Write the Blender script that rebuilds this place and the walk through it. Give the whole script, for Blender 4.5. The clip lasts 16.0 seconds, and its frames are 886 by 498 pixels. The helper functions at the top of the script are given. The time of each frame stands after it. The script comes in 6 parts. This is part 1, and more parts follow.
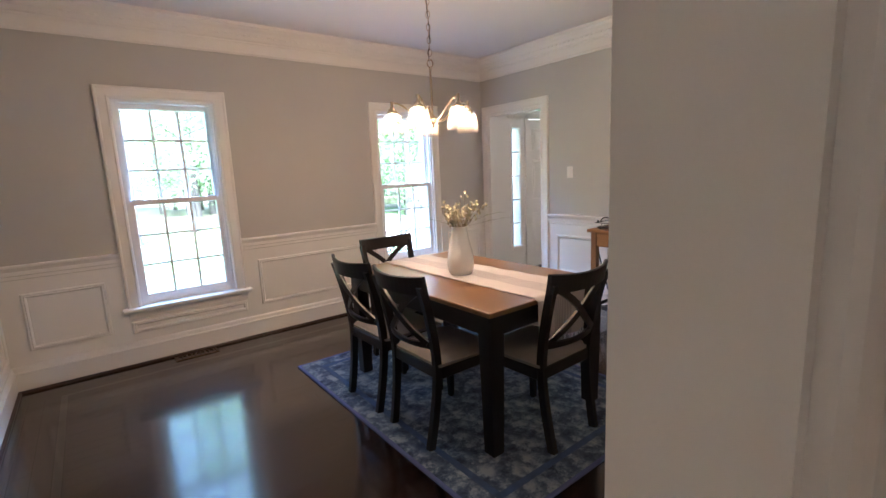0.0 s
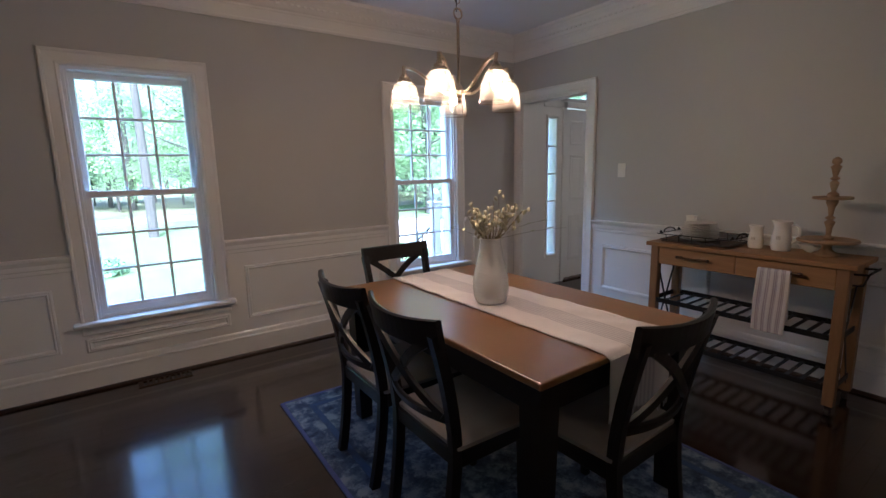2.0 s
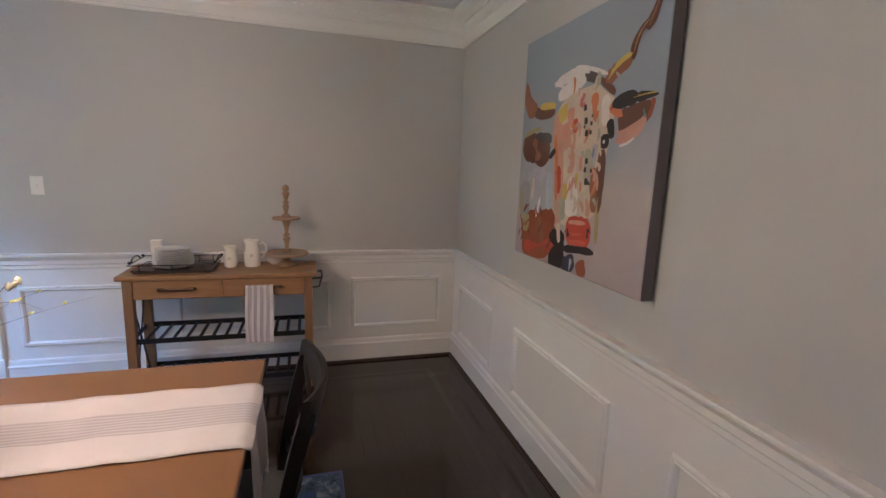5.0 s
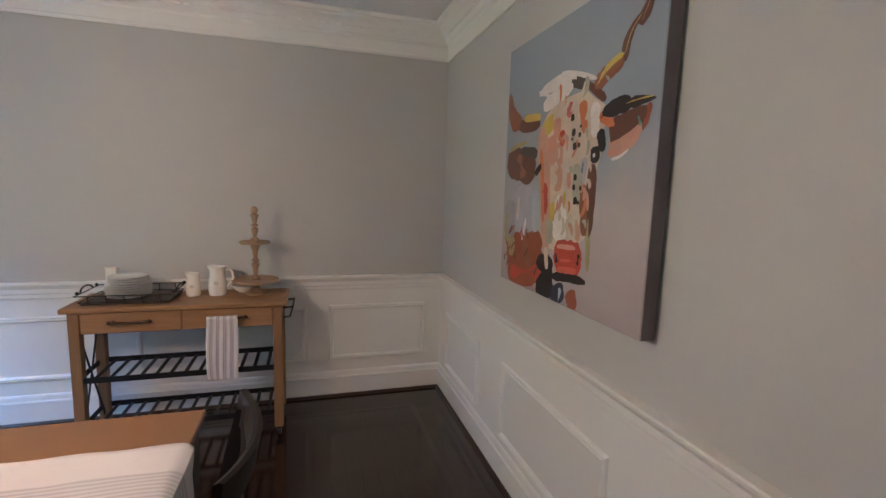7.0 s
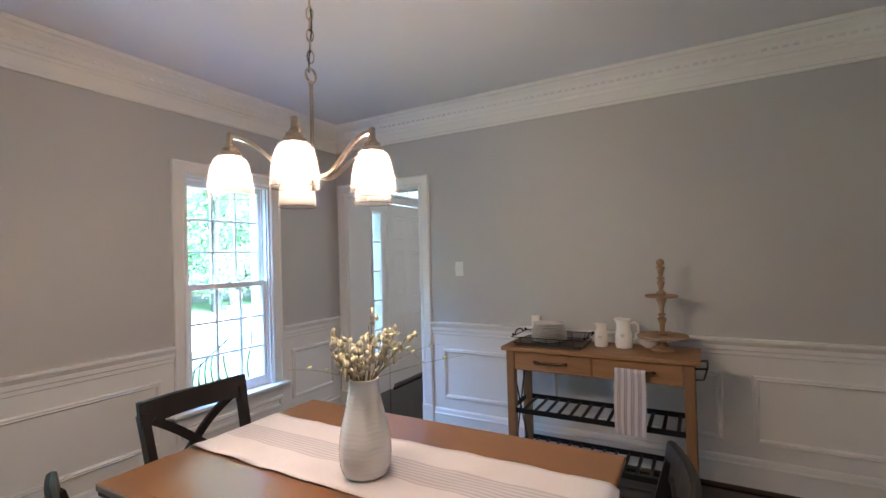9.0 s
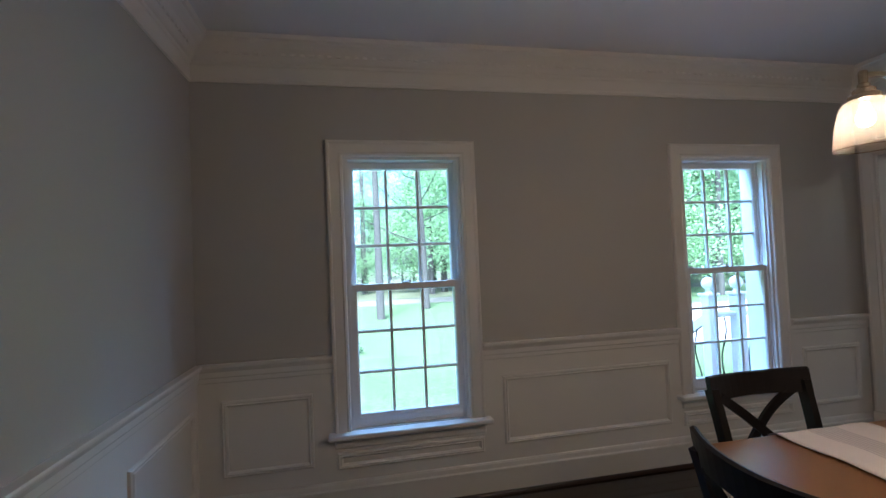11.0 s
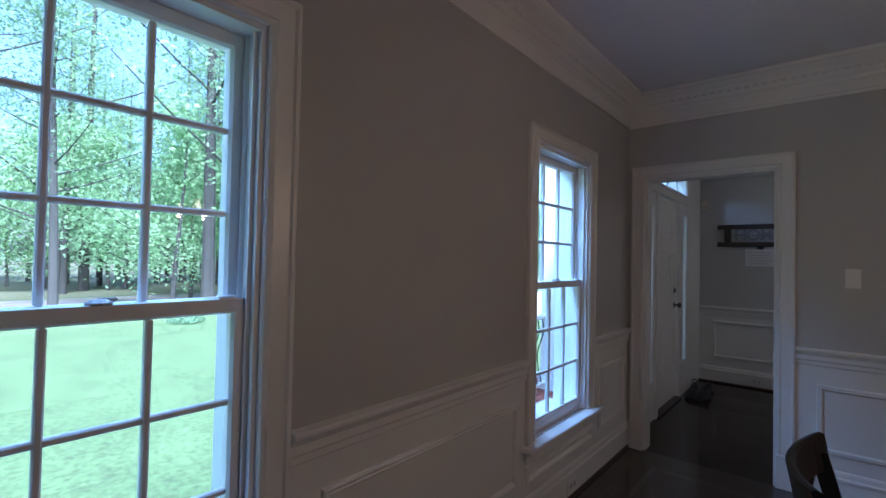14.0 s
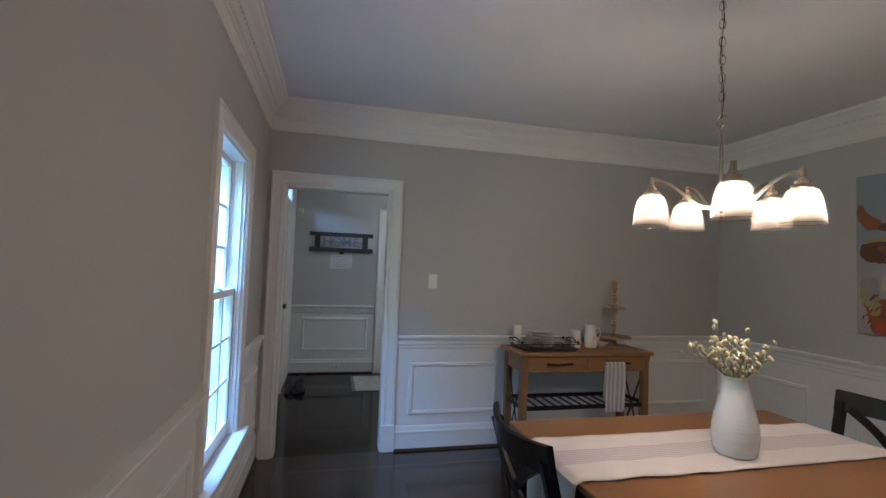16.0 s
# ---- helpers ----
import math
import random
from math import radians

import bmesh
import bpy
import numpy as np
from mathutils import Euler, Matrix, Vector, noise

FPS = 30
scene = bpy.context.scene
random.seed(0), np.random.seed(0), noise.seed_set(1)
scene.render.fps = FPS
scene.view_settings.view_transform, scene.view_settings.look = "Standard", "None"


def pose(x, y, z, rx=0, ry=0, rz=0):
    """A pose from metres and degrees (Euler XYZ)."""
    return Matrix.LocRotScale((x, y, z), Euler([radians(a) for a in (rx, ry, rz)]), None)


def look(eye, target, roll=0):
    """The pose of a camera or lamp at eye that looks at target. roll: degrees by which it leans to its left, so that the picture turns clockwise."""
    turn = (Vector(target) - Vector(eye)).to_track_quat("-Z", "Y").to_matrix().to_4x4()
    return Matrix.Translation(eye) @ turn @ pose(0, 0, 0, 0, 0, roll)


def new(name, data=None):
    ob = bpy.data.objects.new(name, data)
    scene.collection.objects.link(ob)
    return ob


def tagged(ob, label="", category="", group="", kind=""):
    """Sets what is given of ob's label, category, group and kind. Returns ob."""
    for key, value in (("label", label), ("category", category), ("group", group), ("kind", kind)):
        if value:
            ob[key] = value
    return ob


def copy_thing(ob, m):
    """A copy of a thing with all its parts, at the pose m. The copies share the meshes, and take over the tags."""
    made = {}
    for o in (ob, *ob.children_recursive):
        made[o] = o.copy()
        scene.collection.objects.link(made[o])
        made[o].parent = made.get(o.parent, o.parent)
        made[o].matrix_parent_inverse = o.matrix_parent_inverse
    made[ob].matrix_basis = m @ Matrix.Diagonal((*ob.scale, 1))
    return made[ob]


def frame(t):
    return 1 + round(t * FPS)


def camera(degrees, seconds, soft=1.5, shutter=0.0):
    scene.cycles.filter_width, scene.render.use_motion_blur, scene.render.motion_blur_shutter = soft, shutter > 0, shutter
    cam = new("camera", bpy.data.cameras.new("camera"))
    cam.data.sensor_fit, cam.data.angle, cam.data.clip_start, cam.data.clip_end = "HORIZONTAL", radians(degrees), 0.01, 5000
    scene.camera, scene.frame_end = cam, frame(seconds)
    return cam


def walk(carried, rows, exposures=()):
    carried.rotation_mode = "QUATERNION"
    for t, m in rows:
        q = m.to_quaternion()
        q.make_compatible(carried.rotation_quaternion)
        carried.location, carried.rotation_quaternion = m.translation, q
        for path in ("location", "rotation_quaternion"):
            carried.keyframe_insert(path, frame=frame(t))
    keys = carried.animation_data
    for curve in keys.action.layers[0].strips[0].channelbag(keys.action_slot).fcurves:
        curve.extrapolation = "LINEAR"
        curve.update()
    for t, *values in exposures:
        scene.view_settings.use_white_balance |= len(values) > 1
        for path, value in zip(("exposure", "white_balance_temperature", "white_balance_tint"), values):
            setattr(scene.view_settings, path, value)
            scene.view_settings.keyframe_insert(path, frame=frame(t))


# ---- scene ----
cam = camera(88.5, 16.0)
PATH = [
    (0, (0.547, -0.024, 1.402), (1.752, 1.536, 1.069), -2.6),
    (0.5, (0.676, 0.093, 1.393), (1.598, 1.839, 1.074), -2.8),
    (1, (0.745, 0.295, 1.376), (1.622, 2.063, 1.052), -2.4),
    (1.5, (0.856, 0.443, 1.366), (1.778, 2.188, 1.042), -2.2),
    (2, (0.984, 0.574, 1.375), (2.118, 2.186, 1.034), -1.3),
    (2.5, (1.043, 0.728, 1.333), (2.583, 1.963, 1.011), 0.3),
    (3, (1.052, 0.859, 1.365), (2.937, 1.436, 1.025), 1.1),
    (3.5, (1.117, 0.992, 1.444), (3.083, 1.067, 1.080), 1.7),
    (4, (1.051, 1.185, 1.484), (2.996, 0.869, 1.141), 2.4),
    (4.5, (0.984, 1.271, 1.526), (2.876, 0.719, 1.185), 2.5),
    (6.8, (1.160, 1.054, 1.539), (3.047, 0.483, 1.206), 1.8),
    (7, (1.193, 1.079, 1.532), (3.093, 0.510, 1.277), 1.8),
    (7.6, (1.299, 1.081, 1.553), (3.237, 0.592, 1.494), 1.4),
    (8, (1.340, 1.074, 1.530), (3.320, 0.787, 1.524), 1.0),
    (8.4, (1.311, 1.123, 1.495), (3.306, 1.269, 1.494), 0.0),
    (8.8, (1.245, 1.193, 1.471), (3.118, 1.896, 1.490), -1.1),
    (9, (1.207, 1.179, 1.447), (2.946, 2.166, 1.479), -1.5),
    (9.6, (1.113, 1.305, 1.460), (2.364, 2.865, 1.492), -2.0),
    (10.2, (1.002, 1.382, 1.430), (1.803, 3.214, 1.491), -2.5),
    (12.4, (0.632, 2.069, 1.377), (0.789, 4.062, 1.437), -2.0),
    (13, (0.643, 2.440, 1.351), (0.958, 4.413, 1.440), -1.4),
    (13.5, (0.853, 2.752, 1.408), (1.716, 4.556, 1.431), -0.4),
    (14, (0.846, 3.020, 1.409), (2.376, 4.307, 1.453), 1.2),
    (14.4, (0.858, 3.273, 1.381), (2.715, 4.016, 1.442), 1.7),
    (15, (0.956, 3.554, 1.403), (2.939, 3.802, 1.481), 2.3),
    (15.2, (0.954, 3.634, 1.387), (2.948, 3.748, 1.483), 2.2),
    (15.6, (0.891, 3.713, 1.378), (2.877, 3.502, 1.491), 2.5),
    (16, (0.858, 3.682, 1.443), (2.802, 3.219, 1.532), 2.1),
]
EXPOSURES = [(0.0, 4.05, 5180, 18), (1.0, 3.55, 4850, 15), (1.5, 3.26, 4840, 16), (2.5, 2.76, 4870, 19), (3.0, 3.14, 4670, 16), (3.5, 3.52, 4720, 18), (4.5, 3.94, 4700, 18), (7.0, 4.04, 4630, 15), (8.0, 4.17, 4610, 15), (9.0, 3.84, 4640, 13), (9.5, 3.26, 4700, 9), (10.0, 2.92, 4730, 9), (12.5, 1.90, 4680, 16), (13.0, 1.66, 4680, 18), (13.5, 1.43, 4640, 20), (14.0, 1.98, 4630, 18), (14.5, 2.44, 4610, 14), (15.5, 2.94, 4490, 12), (16.0, 3.17, 4530, 10)]
walk(cam, [(t, look(eye, target, roll)) for t, eye, target, roll in PATH], EXPOSURES)

LAMP_W, SKY_W = 0.70, 7.2
# ---- world, sun ----
world = bpy.data.worlds.new("sky")
scene.world = world
world.use_nodes = True
wn = world.node_tree.nodes
sky = wn.new("ShaderNodeTexSky")
sky.sky_type, sky.sun_disc = "NISHITA", False
sky.sun_elevation, sky.sun_rotation = radians(48), radians(200)
sky.air_density, sky.dust_density, sky.ozone_density = 1.0, 3.0, 1.0
world.node_tree.links.new(sky.outputs[0], wn["Background"].inputs[0])
wn["Background"].inputs[1].default_value = 0.15
sun_data = bpy.data.lights.new("sun", "SUN")
sun_data.energy, sun_data.angle, sun_data.color = 5.0, radians(12), (1.0, 0.95, 0.88)
sun = new("sun", sun_data)
sun.matrix_world = look((0, 0, 30), (6.8, 18.7, 7))

# added lamps outside the windows boost sky daylight; the third rakes the east wall
for eye_, aim_, watts in (((1.144, 5.05, 2.95), (1.144, 4.2, 1.55), SKY_W), ((3.40, 5.05, 2.95), (3.40, 4.2, 1.55), SKY_W), ((2.35, 5.40, 3.10), (3.42, 4.2, 1.45), 2.4 * SKY_W)):
    ld = bpy.data.lights.new("window_skylight", "AREA")
    ld.shape, ld.size, ld.size_y, ld.energy, ld.color = "RECTANGLE", 1.0, 0.8, watts, (0.50, 0.73, 1.0)
    new("window_skylight", ld).matrix_world = look(eye_, aim_)

# ---- materials ----
def mat(name, color, rough=0.5, vary=0.06, scale=6.0, bump=0.0, bump_scale=60.0, metal=0.0, stretch=(1, 1, 1), fine=0.0, island=0.0, spec=0.5, coat=0.0, coat_rough=0.10, coat_ior=1.5):
    m = bpy.data.materials.new(name)
    m.use_nodes = True
    n, l = m.node_tree.nodes, m.node_tree.links
    b = n["Principled BSDF"]
    b.inputs["Roughness"].default_value, b.inputs["Metallic"].default_value = rough, metal
    b.inputs["Specular IOR Level"].default_value, b.inputs["Coat Weight"].default_value = spec, coat
    b.inputs["Coat Roughness"].default_value = coat_rough
    b.inputs["Coat IOR"].default_value = coat_ior
    tc, mp = n.new("ShaderNodeTexCoord"), n.new("ShaderNodeMapping")
    mp.inputs["Scale"].default_value = stretch
    l.new(tc.outputs["Object"], mp.inputs[0])
    noi = n.new("ShaderNodeTexNoise")
    noi.inputs["Scale"].default_value, noi.inputs["Detail"].default_value = scale, 5
    l.new(mp.outputs[0], noi.inputs["Vector"])
    grain = n.new("ShaderNodeTexNoise")
    grain.inputs["Scale"].default_value, grain.inputs["Detail"].default_value = bump_scale, 4
    l.new(mp.outputs[0], grain.inputs["Vector"])
    hsv = n.new("ShaderNodeHueSaturation")
    hsv.inputs["Color"].default_value = (*color, 1)
    ma = n.new("ShaderNodeMath"); ma.operation = "MULTIPLY_ADD"
    l.new(noi.outputs[0], ma.inputs[0]); ma.inputs[1].default_value, ma.inputs[2].default_value = 2 * vary, 1 - vary
    mb = n.new("ShaderNodeMath"); mb.operation = "MULTIPLY_ADD"
    l.new(grain.outputs[0], mb.inputs[0]); mb.inputs[1].default_value, mb.inputs[2].default_value = 2 * fine, -fine
    mc = n.new("ShaderNodeMath"); mc.operation = "ADD"
    l.new(ma.outputs[0], mc.inputs[0]); l.new(mb.outputs[0], mc.inputs[1])
    last = mc
    if island:
        info = n.new("ShaderNodeObjectInfo")
        md = n.new("ShaderNodeMath"); md.operation = "MULTIPLY_ADD"
        l.new(info.outputs["Random"], md.inputs[0]); md.inputs[1].default_value = island; l.new(mc.outputs[0], md.inputs[2])
        last = md
    l.new(last.outputs[0], hsv.inputs["Value"])
    l.new(hsv.outputs[0], b.inputs["Base Color"])
    if bump:
        bu = n.new("ShaderNodeBump")
        bu.inputs["Strength"].default_value, bu.inputs["Distance"].default_value = bump, 0.002
        l.new(grain.outputs[0], bu.inputs["Height"]); l.new(bu.outputs[0], b.inputs["Normal"])
    rv = min(0.06, 0.3 * vary)
    rm = n.new("ShaderNodeMath"); rm.operation = "MULTIPLY_ADD"
    l.new(noi.outputs[0], rm.inputs[0]); rm.inputs[1].default_value, rm.inputs[2].default_value = 2 * rv, rough - rv
    l.new(rm.outputs[0], b.inputs["Roughness"])
    return m


WALL = mat("wall_paint", (0.50, 0.495, 0.485), 0.6, 0.03, 1.5, 0.12, 220)
WHITE = mat("trim_paint", (0.80, 0.79, 0.76), 0.32, 0.02, 3, 0.05, 90)
CEIL = mat("ceiling_paint", (0.74, 0.74, 0.76), 0.8, 0.02, 2, 0.1, 180)
VINYL = mat("window_vinyl", (0.82, 0.83, 0.84), 0.35, 0.02, 5)
DARKWOOD = mat("black_brown_paint", (0.009, 0.0075, 0.0075), 0.36, 0.25, 12, 0.1, 70, stretch=(1, 1, 0.2), spec=0.35)
TABLE = mat("table_wood", (0.205, 0.100, 0.035), 0.28, 0.05, 4, 0.02, 60, stretch=(6, 0.5, 6), fine=0.02, coat=0.1)
PINE = mat("pine", (0.30, 0.165, 0.066), 0.5, 0.28, 7, 0.15, 50, stretch=(7, 0.8, 7), fine=0.12)
PINE_UP = mat("pine_upright", (0.24, 0.135, 0.058), 0.5, 0.28, 7, 0.15, 50, stretch=(7, 7, 0.8), fine=0.12)
IRON = mat("black_iron", (0.018, 0.019, 0.022), 0.45, 0.2, 20, 0.2, 150, metal=0.5)
BRONZE = mat("dark_bronze", (0.06, 0.035, 0.02), 0.4, 0.2, 20, 0.1, 120, metal=0.8)
NICKEL = mat("brushed_nickel", (0.68, 0.57, 0.44), 0.25, 0.05, 30, 0.05, 200, metal=1.0)
SEAT = mat("seat_fabric", (0.31, 0.28, 0.255), 0.95, 0.08, 8, 0.4, 500, fine=0.12)
PORCELAIN = mat("porcelain", (0.82, 0.80, 0.75), 0.22, 0.02, 5)
STANDWOOD = mat("whitewashed_wood", (0.33, 0.22, 0.125), 0.6, 0.3, 14, 0.2, 80, fine=0.12)
SHOE_MOULD = mat("dark_mould", (0.03, 0.014, 0.008), 0.35, 0.15, 9)
PLANK = mat("floor_plank", (0.015, 0.0060, 0.0034), 0.30, 0.25, 3.0, 0.10, 40, stretch=(0.7, 9, 9), fine=0.10, island=0.35, spec=0.05, coat=1.0, coat_rough=0.13, coat_ior=1.75)
PLANK_DARK = mat("floor_border", (0.012, 0.005, 0.0035), 0.16, 0.2, 4, 0.05, 60, spec=0.05, coat=1.0, coat_rough=0.13, coat_ior=1.75)
BRICK = mat("brick", (0.30, 0.11, 0.075), 0.85, 0.2, 10, 0.5, 60, island=0.25)
MORTAR = mat("mortar", (0.4, 0.38, 0.35), 0.9, 0.1, 20)
BLACK = mat("black_rubber", (0.012, 0.012, 0.014), 0.6, 0.2, 12)
HINGE = mat("hinge_metal", (0.10, 0.09, 0.08), 0.4, 0.1, 20, metal=0.8)
EXT_WHITE = mat("porch_paint", (0.80, 0.80, 0.80), 0.5, 0.03, 3)


def glass_mat(name, tint=(1, 1, 1), rough=0.0):
    m = bpy.data.materials.new(name)
    m.use_nodes = True
    n, l = m.node_tree.nodes, m.node_tree.links
    n.remove(n["Principled BSDF"])
    tr, gl, mx, fr = n.new("ShaderNodeBsdfTransparent"), n.new("ShaderNodeBsdfGlossy"), n.new("ShaderNodeMixShader"), n.new("ShaderNodeLayerWeight")
    tr.inputs[0].default_value = (*tint, 1)
    gl.inputs["Roughness"].default_value = rough
    fr.inputs["Blend"].default_value = 0.5
    pw, sc = n.new("ShaderNodeMath"), n.new("ShaderNodeMath")
    pw.operation, pw.inputs[1].default_value, sc.operation, sc.inputs[1].default_value, sc.inputs[2].default_value = "POWER", 5, "MULTIPLY_ADD", 0.55, 0.035
    l.new(fr.outputs["Facing"], pw.inputs[0]); l.new(pw.outputs[0], sc.inputs[0])
    l.new(sc.outputs[0], mx.inputs[0]); l.new(tr.outputs[0], mx.inputs[1]); l.new(gl.outputs[0], mx.inputs[2])
    l.new(mx.outputs[0], n["Material Output"].inputs[0])
    return m


GLASS = glass_mat("window_glass", (0.97, 0.99, 0.985))

# ---- mesh helpers ----
def part(name, bm, material, parent=None, label="", smooth=False):
    me = bpy.data.meshes.new(name)
    bmesh.ops.recalc_face_normals(bm, faces=bm.faces)
    bm.to_mesh(me)
    bm.free()
    me.materials.append(material)
    if smooth:
        me.polygons.foreach_set("use_smooth", [True] * len(me.polygons))
        me.set_sharp_from_angle(angle=radians(38))
    ob = new(name, me)
    if parent:
        ob.parent = parent
    if label:
        ob["label"] = label
    return ob


def thing(name, m=None, label="", category="", group="", kind=""):
    e = new(name)
    e.empty_display_size = 0.1
    if m is not None:
        e.matrix_world = m
    return tagged(e, label, category, group, kind)


def shared(name, me, parent, loc=(0, 0, 0), rot=None):
    ob = new(name, me)
    ob.parent = parent
    ob.location = loc
    if rot:
        ob.rotation_euler = rot
    return ob


def box(bm, x0, x1, y0, y1, z0, z1, bev=0.0, seg=1):
    vs = [bm.verts.new((x, y, z)) for z in (z0, z1) for x, y in ((x0, y0), (x1, y0), (x1, y1), (x0, y1))]
    fs = [bm.faces.new([vs[i] for i in f]) for f in ((3, 2, 1, 0), (4, 5, 6, 7), (0, 1, 5, 4), (1, 2, 6, 5), (2, 3, 7, 6), (3, 0, 4, 7))]
    if bev:
        es = list({e for f in fs for e in f.edges})
        bmesh.ops.bevel(bm, geom=es, offset=bev, segments=seg, affect="EDGES", profile=0.5)
    return bm


def cube(x0, x1, y0, y1, z0, z1, bev=0.0, seg=1):
    return box(bmesh.new(), x0, x1, y0, y1, z0, z1, bev, seg)


def lathe(bm, prof, seg=24, at=(0, 0, 0), cap=True):
    rings = []
    for r, z in prof:
        rings.append([bm.verts.new((at[0] + r * math.cos(2 * math.pi * k / seg), at[1] + r * math.sin(2 * math.pi * k / seg), at[2] + z)) for k in range(seg)])
    for a, b in zip(rings, rings[1:]):
        for k in range(seg):
            bm.faces.new((a[k], a[(k + 1) % seg], b[(k + 1) % seg], b[k]))
    if cap:
        bm.faces.new(rings[0][::-1]); bm.faces.new(rings[-1])
    return bm


def tube(bm, pts, r, seg=8, r1=None, flat=1.0):
    pts = [Vector(p) for p in pts]
    r1 = r if r1 is None else r1
    rings = []
    up = None
    for i, p in enumerate(pts):
        d = (pts[min(i + 1, len(pts) - 1)] - pts[max(i - 1, 0)]).normalized()
        if up is None:
            up = Vector((0, 0, 1)) if abs(d.z) < 0.9 else Vector((1, 0, 0))
        side = d.cross(up).normalized()
        up = side.cross(d).normalized()
        q = r + (r1 - r) * i / max(1, len(pts) - 1)
        rings.append([bm.verts.new(p + q * (math.cos(2 * math.pi * k / seg) * side + flat * math.sin(2 * math.pi * k / seg) * up)) for k in range(seg)])
    for a, b in zip(rings, rings[1:]):
        for k in range(seg):
            bm.faces.new((a[k], a[(k + 1) % seg], b[(k + 1) % seg], b[k]))
    bm.faces.new(rings[0][::-1]); bm.faces.new(rings[-1])
    return bm


def bar(bm, pts, w, h, normal=(0, 0, 1)):
    """A flat bar with a w by h section swept along points; h is measured along normal."""
    pts = [Vector(p) for p in pts]
    nn = Vector(normal).normalized()
    rings = []
    for i, p in enumerate(pts):
        d = (pts[min(i + 1, len(pts) - 1)] - pts[max(i - 1, 0)]).normalized()
        s = d.cross(nn).normalized()
        u = s.cross(d).normalized()
        rings.append([bm.verts.new(p + a * w / 2 * s + b * h / 2 * u) for a, b in ((-1, -1), (1, -1), (1, 1), (-1, 1))])
    for a, b in zip(rings, rings[1:]):
        for k in range(4):
            bm.faces.new((a[k], a[(k + 1) % 4], b[(k + 1) % 4], b[k]))
    bm.faces.new(rings[0][::-1]); bm.faces.new(rings[-1])
    return bm


def run(bm, prof, p0, p1, n):
    """A moulding: profile of (out from wall, z) drawn from p0 to p1 (x, y) along a wall that faces n."""
    ends = [[bm.verts.new((p[0] + n[0] * d, p[1] + n[1] * d, z)) for d, z in prof] for p in (p0, p1)]
    k = len(prof)
    for i in range(k):
        bm.faces.new((ends[0][i], ends[0][(i + 1) % k], ends[1][(i + 1) % k], ends[1][i]))
    bm.faces.new(ends[0][::-1]); bm.faces.new(ends[1])
    return bm


def ring_frame(bm, o, u, v, n, w, h, prof, sides=4):
    """A mitred frame round a rectangle: o is its lower corner, u and v its sides, n the way it faces; prof is (inset, proud)."""
    o, u, v, n = Vector(o), Vector(u), Vector(v), Vector(n)
    low = 1 if sides == 4 else 0
    loops = [[bm.verts.new(o + u * a + v * b + n * q) for a, b in ((s, s * low), (w - s, s * low), (w - s, h - s), (s, h - s))] for s, q in prof]
    for a, b in zip(loops, loops[1:] + loops[:1] if sides == 4 else loops[1:]):
        for k in range(4):
            if sides == 3 and k == 0:
                continue
            bm.faces.new((a[k], a[(k + 1) % 4], b[(k + 1) % 4], b[k]))
    if sides == 3:
        bm.faces.new([q[0] for q in loops]); bm.faces.new([q[1] for q in loops])
    return bm


# ---- the room ----
XW, XE, YS, YN, ZC = -0.027, 4.49, 0.092, 4.2, 2.68
WT, WTN, WS = 0.12, 0.20, 0.06  # wall thickness: inner, outer, south
FX, FY, FS = 7.18, 4.205, 1.2    # foyer: east wall, front wall, south end
KS, KE = -3.2, 4.49             # kitchen: south and east walls
D0, D1, DH = 3.259, 4.073, 2.048  # doorway to the foyer
K0, K1, KH = 0.03, 0.806, 2.06   # doorway to the kitchen
WIN_W, WIN_Z0, WIN_Z1, WIN_MID = 0.694, 0.469, 2.040, 1.291
WINS = (0.783, 3.015)           # west edges of the two window openings


def setting(name, bm, material, label, category="wall", smooth=False):
    return tagged(part(name, bm, material, smooth=smooth), label, category, kind="structure")


# outer wall with two window openings
bm = bmesh.new()
xs = [XW - WT, WINS[0], WINS[0] + WIN_W, WINS[1], WINS[1] + WIN_W, XE + WT]
for i, (a, b) in enumerate(zip(xs, xs[1:])):
    if i % 2:
        box(bm, a, b, YN, YN + WTN, -0.3, WIN_Z0); box(bm, a, b, YN, YN + WTN, WIN_Z1, ZC + 0.2)
    else:
        box(bm, a, b, YN, YN + WTN, -0.3, ZC + 0.2)
wall_n = setting("wall_north", bm, WALL, "warm grey painted wall above white wainscot, with two windows")
bm = bmesh.new()
box(bm, XW - WT, XW, KS, YN, -0.02, ZC)
wall_w = setting("wall_west", bm, WALL, "grey painted wall above white panelled wainscot")
bm = bmesh.new()
box(bm, XE, XE + WT, YS - WS, D0, -0.02, ZC); box(bm, XE, XE + WT, D1, YN, -0.02, ZC); box(bm, XE, XE + WT, D0, D1, DH, ZC)
wall_e = setting("wall_east", bm, WALL, "grey painted wall with a cased doorway to the foyer")
bm = bmesh.new()
box(bm, K1, XE, YS - WS, YS, -0.02, ZC); box(bm, XW, K0, YS - WS, YS, -0.02, ZC); box(bm, K0, K1, YS - WS, YS, KH, ZC)
wall_s = setting("wall_south", bm, WALL, "grey painted wall above white panelled wainscot")
setting("ceiling", cube(XW - WT, XE + WT, YS - WS, YN, ZC, ZC + 0.12), CEIL, "plain white painted ceiling", "ceiling")
setting("subfloor", cube(XW - WT, FX + 1.8, KS - 0.1, FY + 0.1, -0.10, -0.02), SHOE_MOULD, "dark subfloor under the boards", "floor")

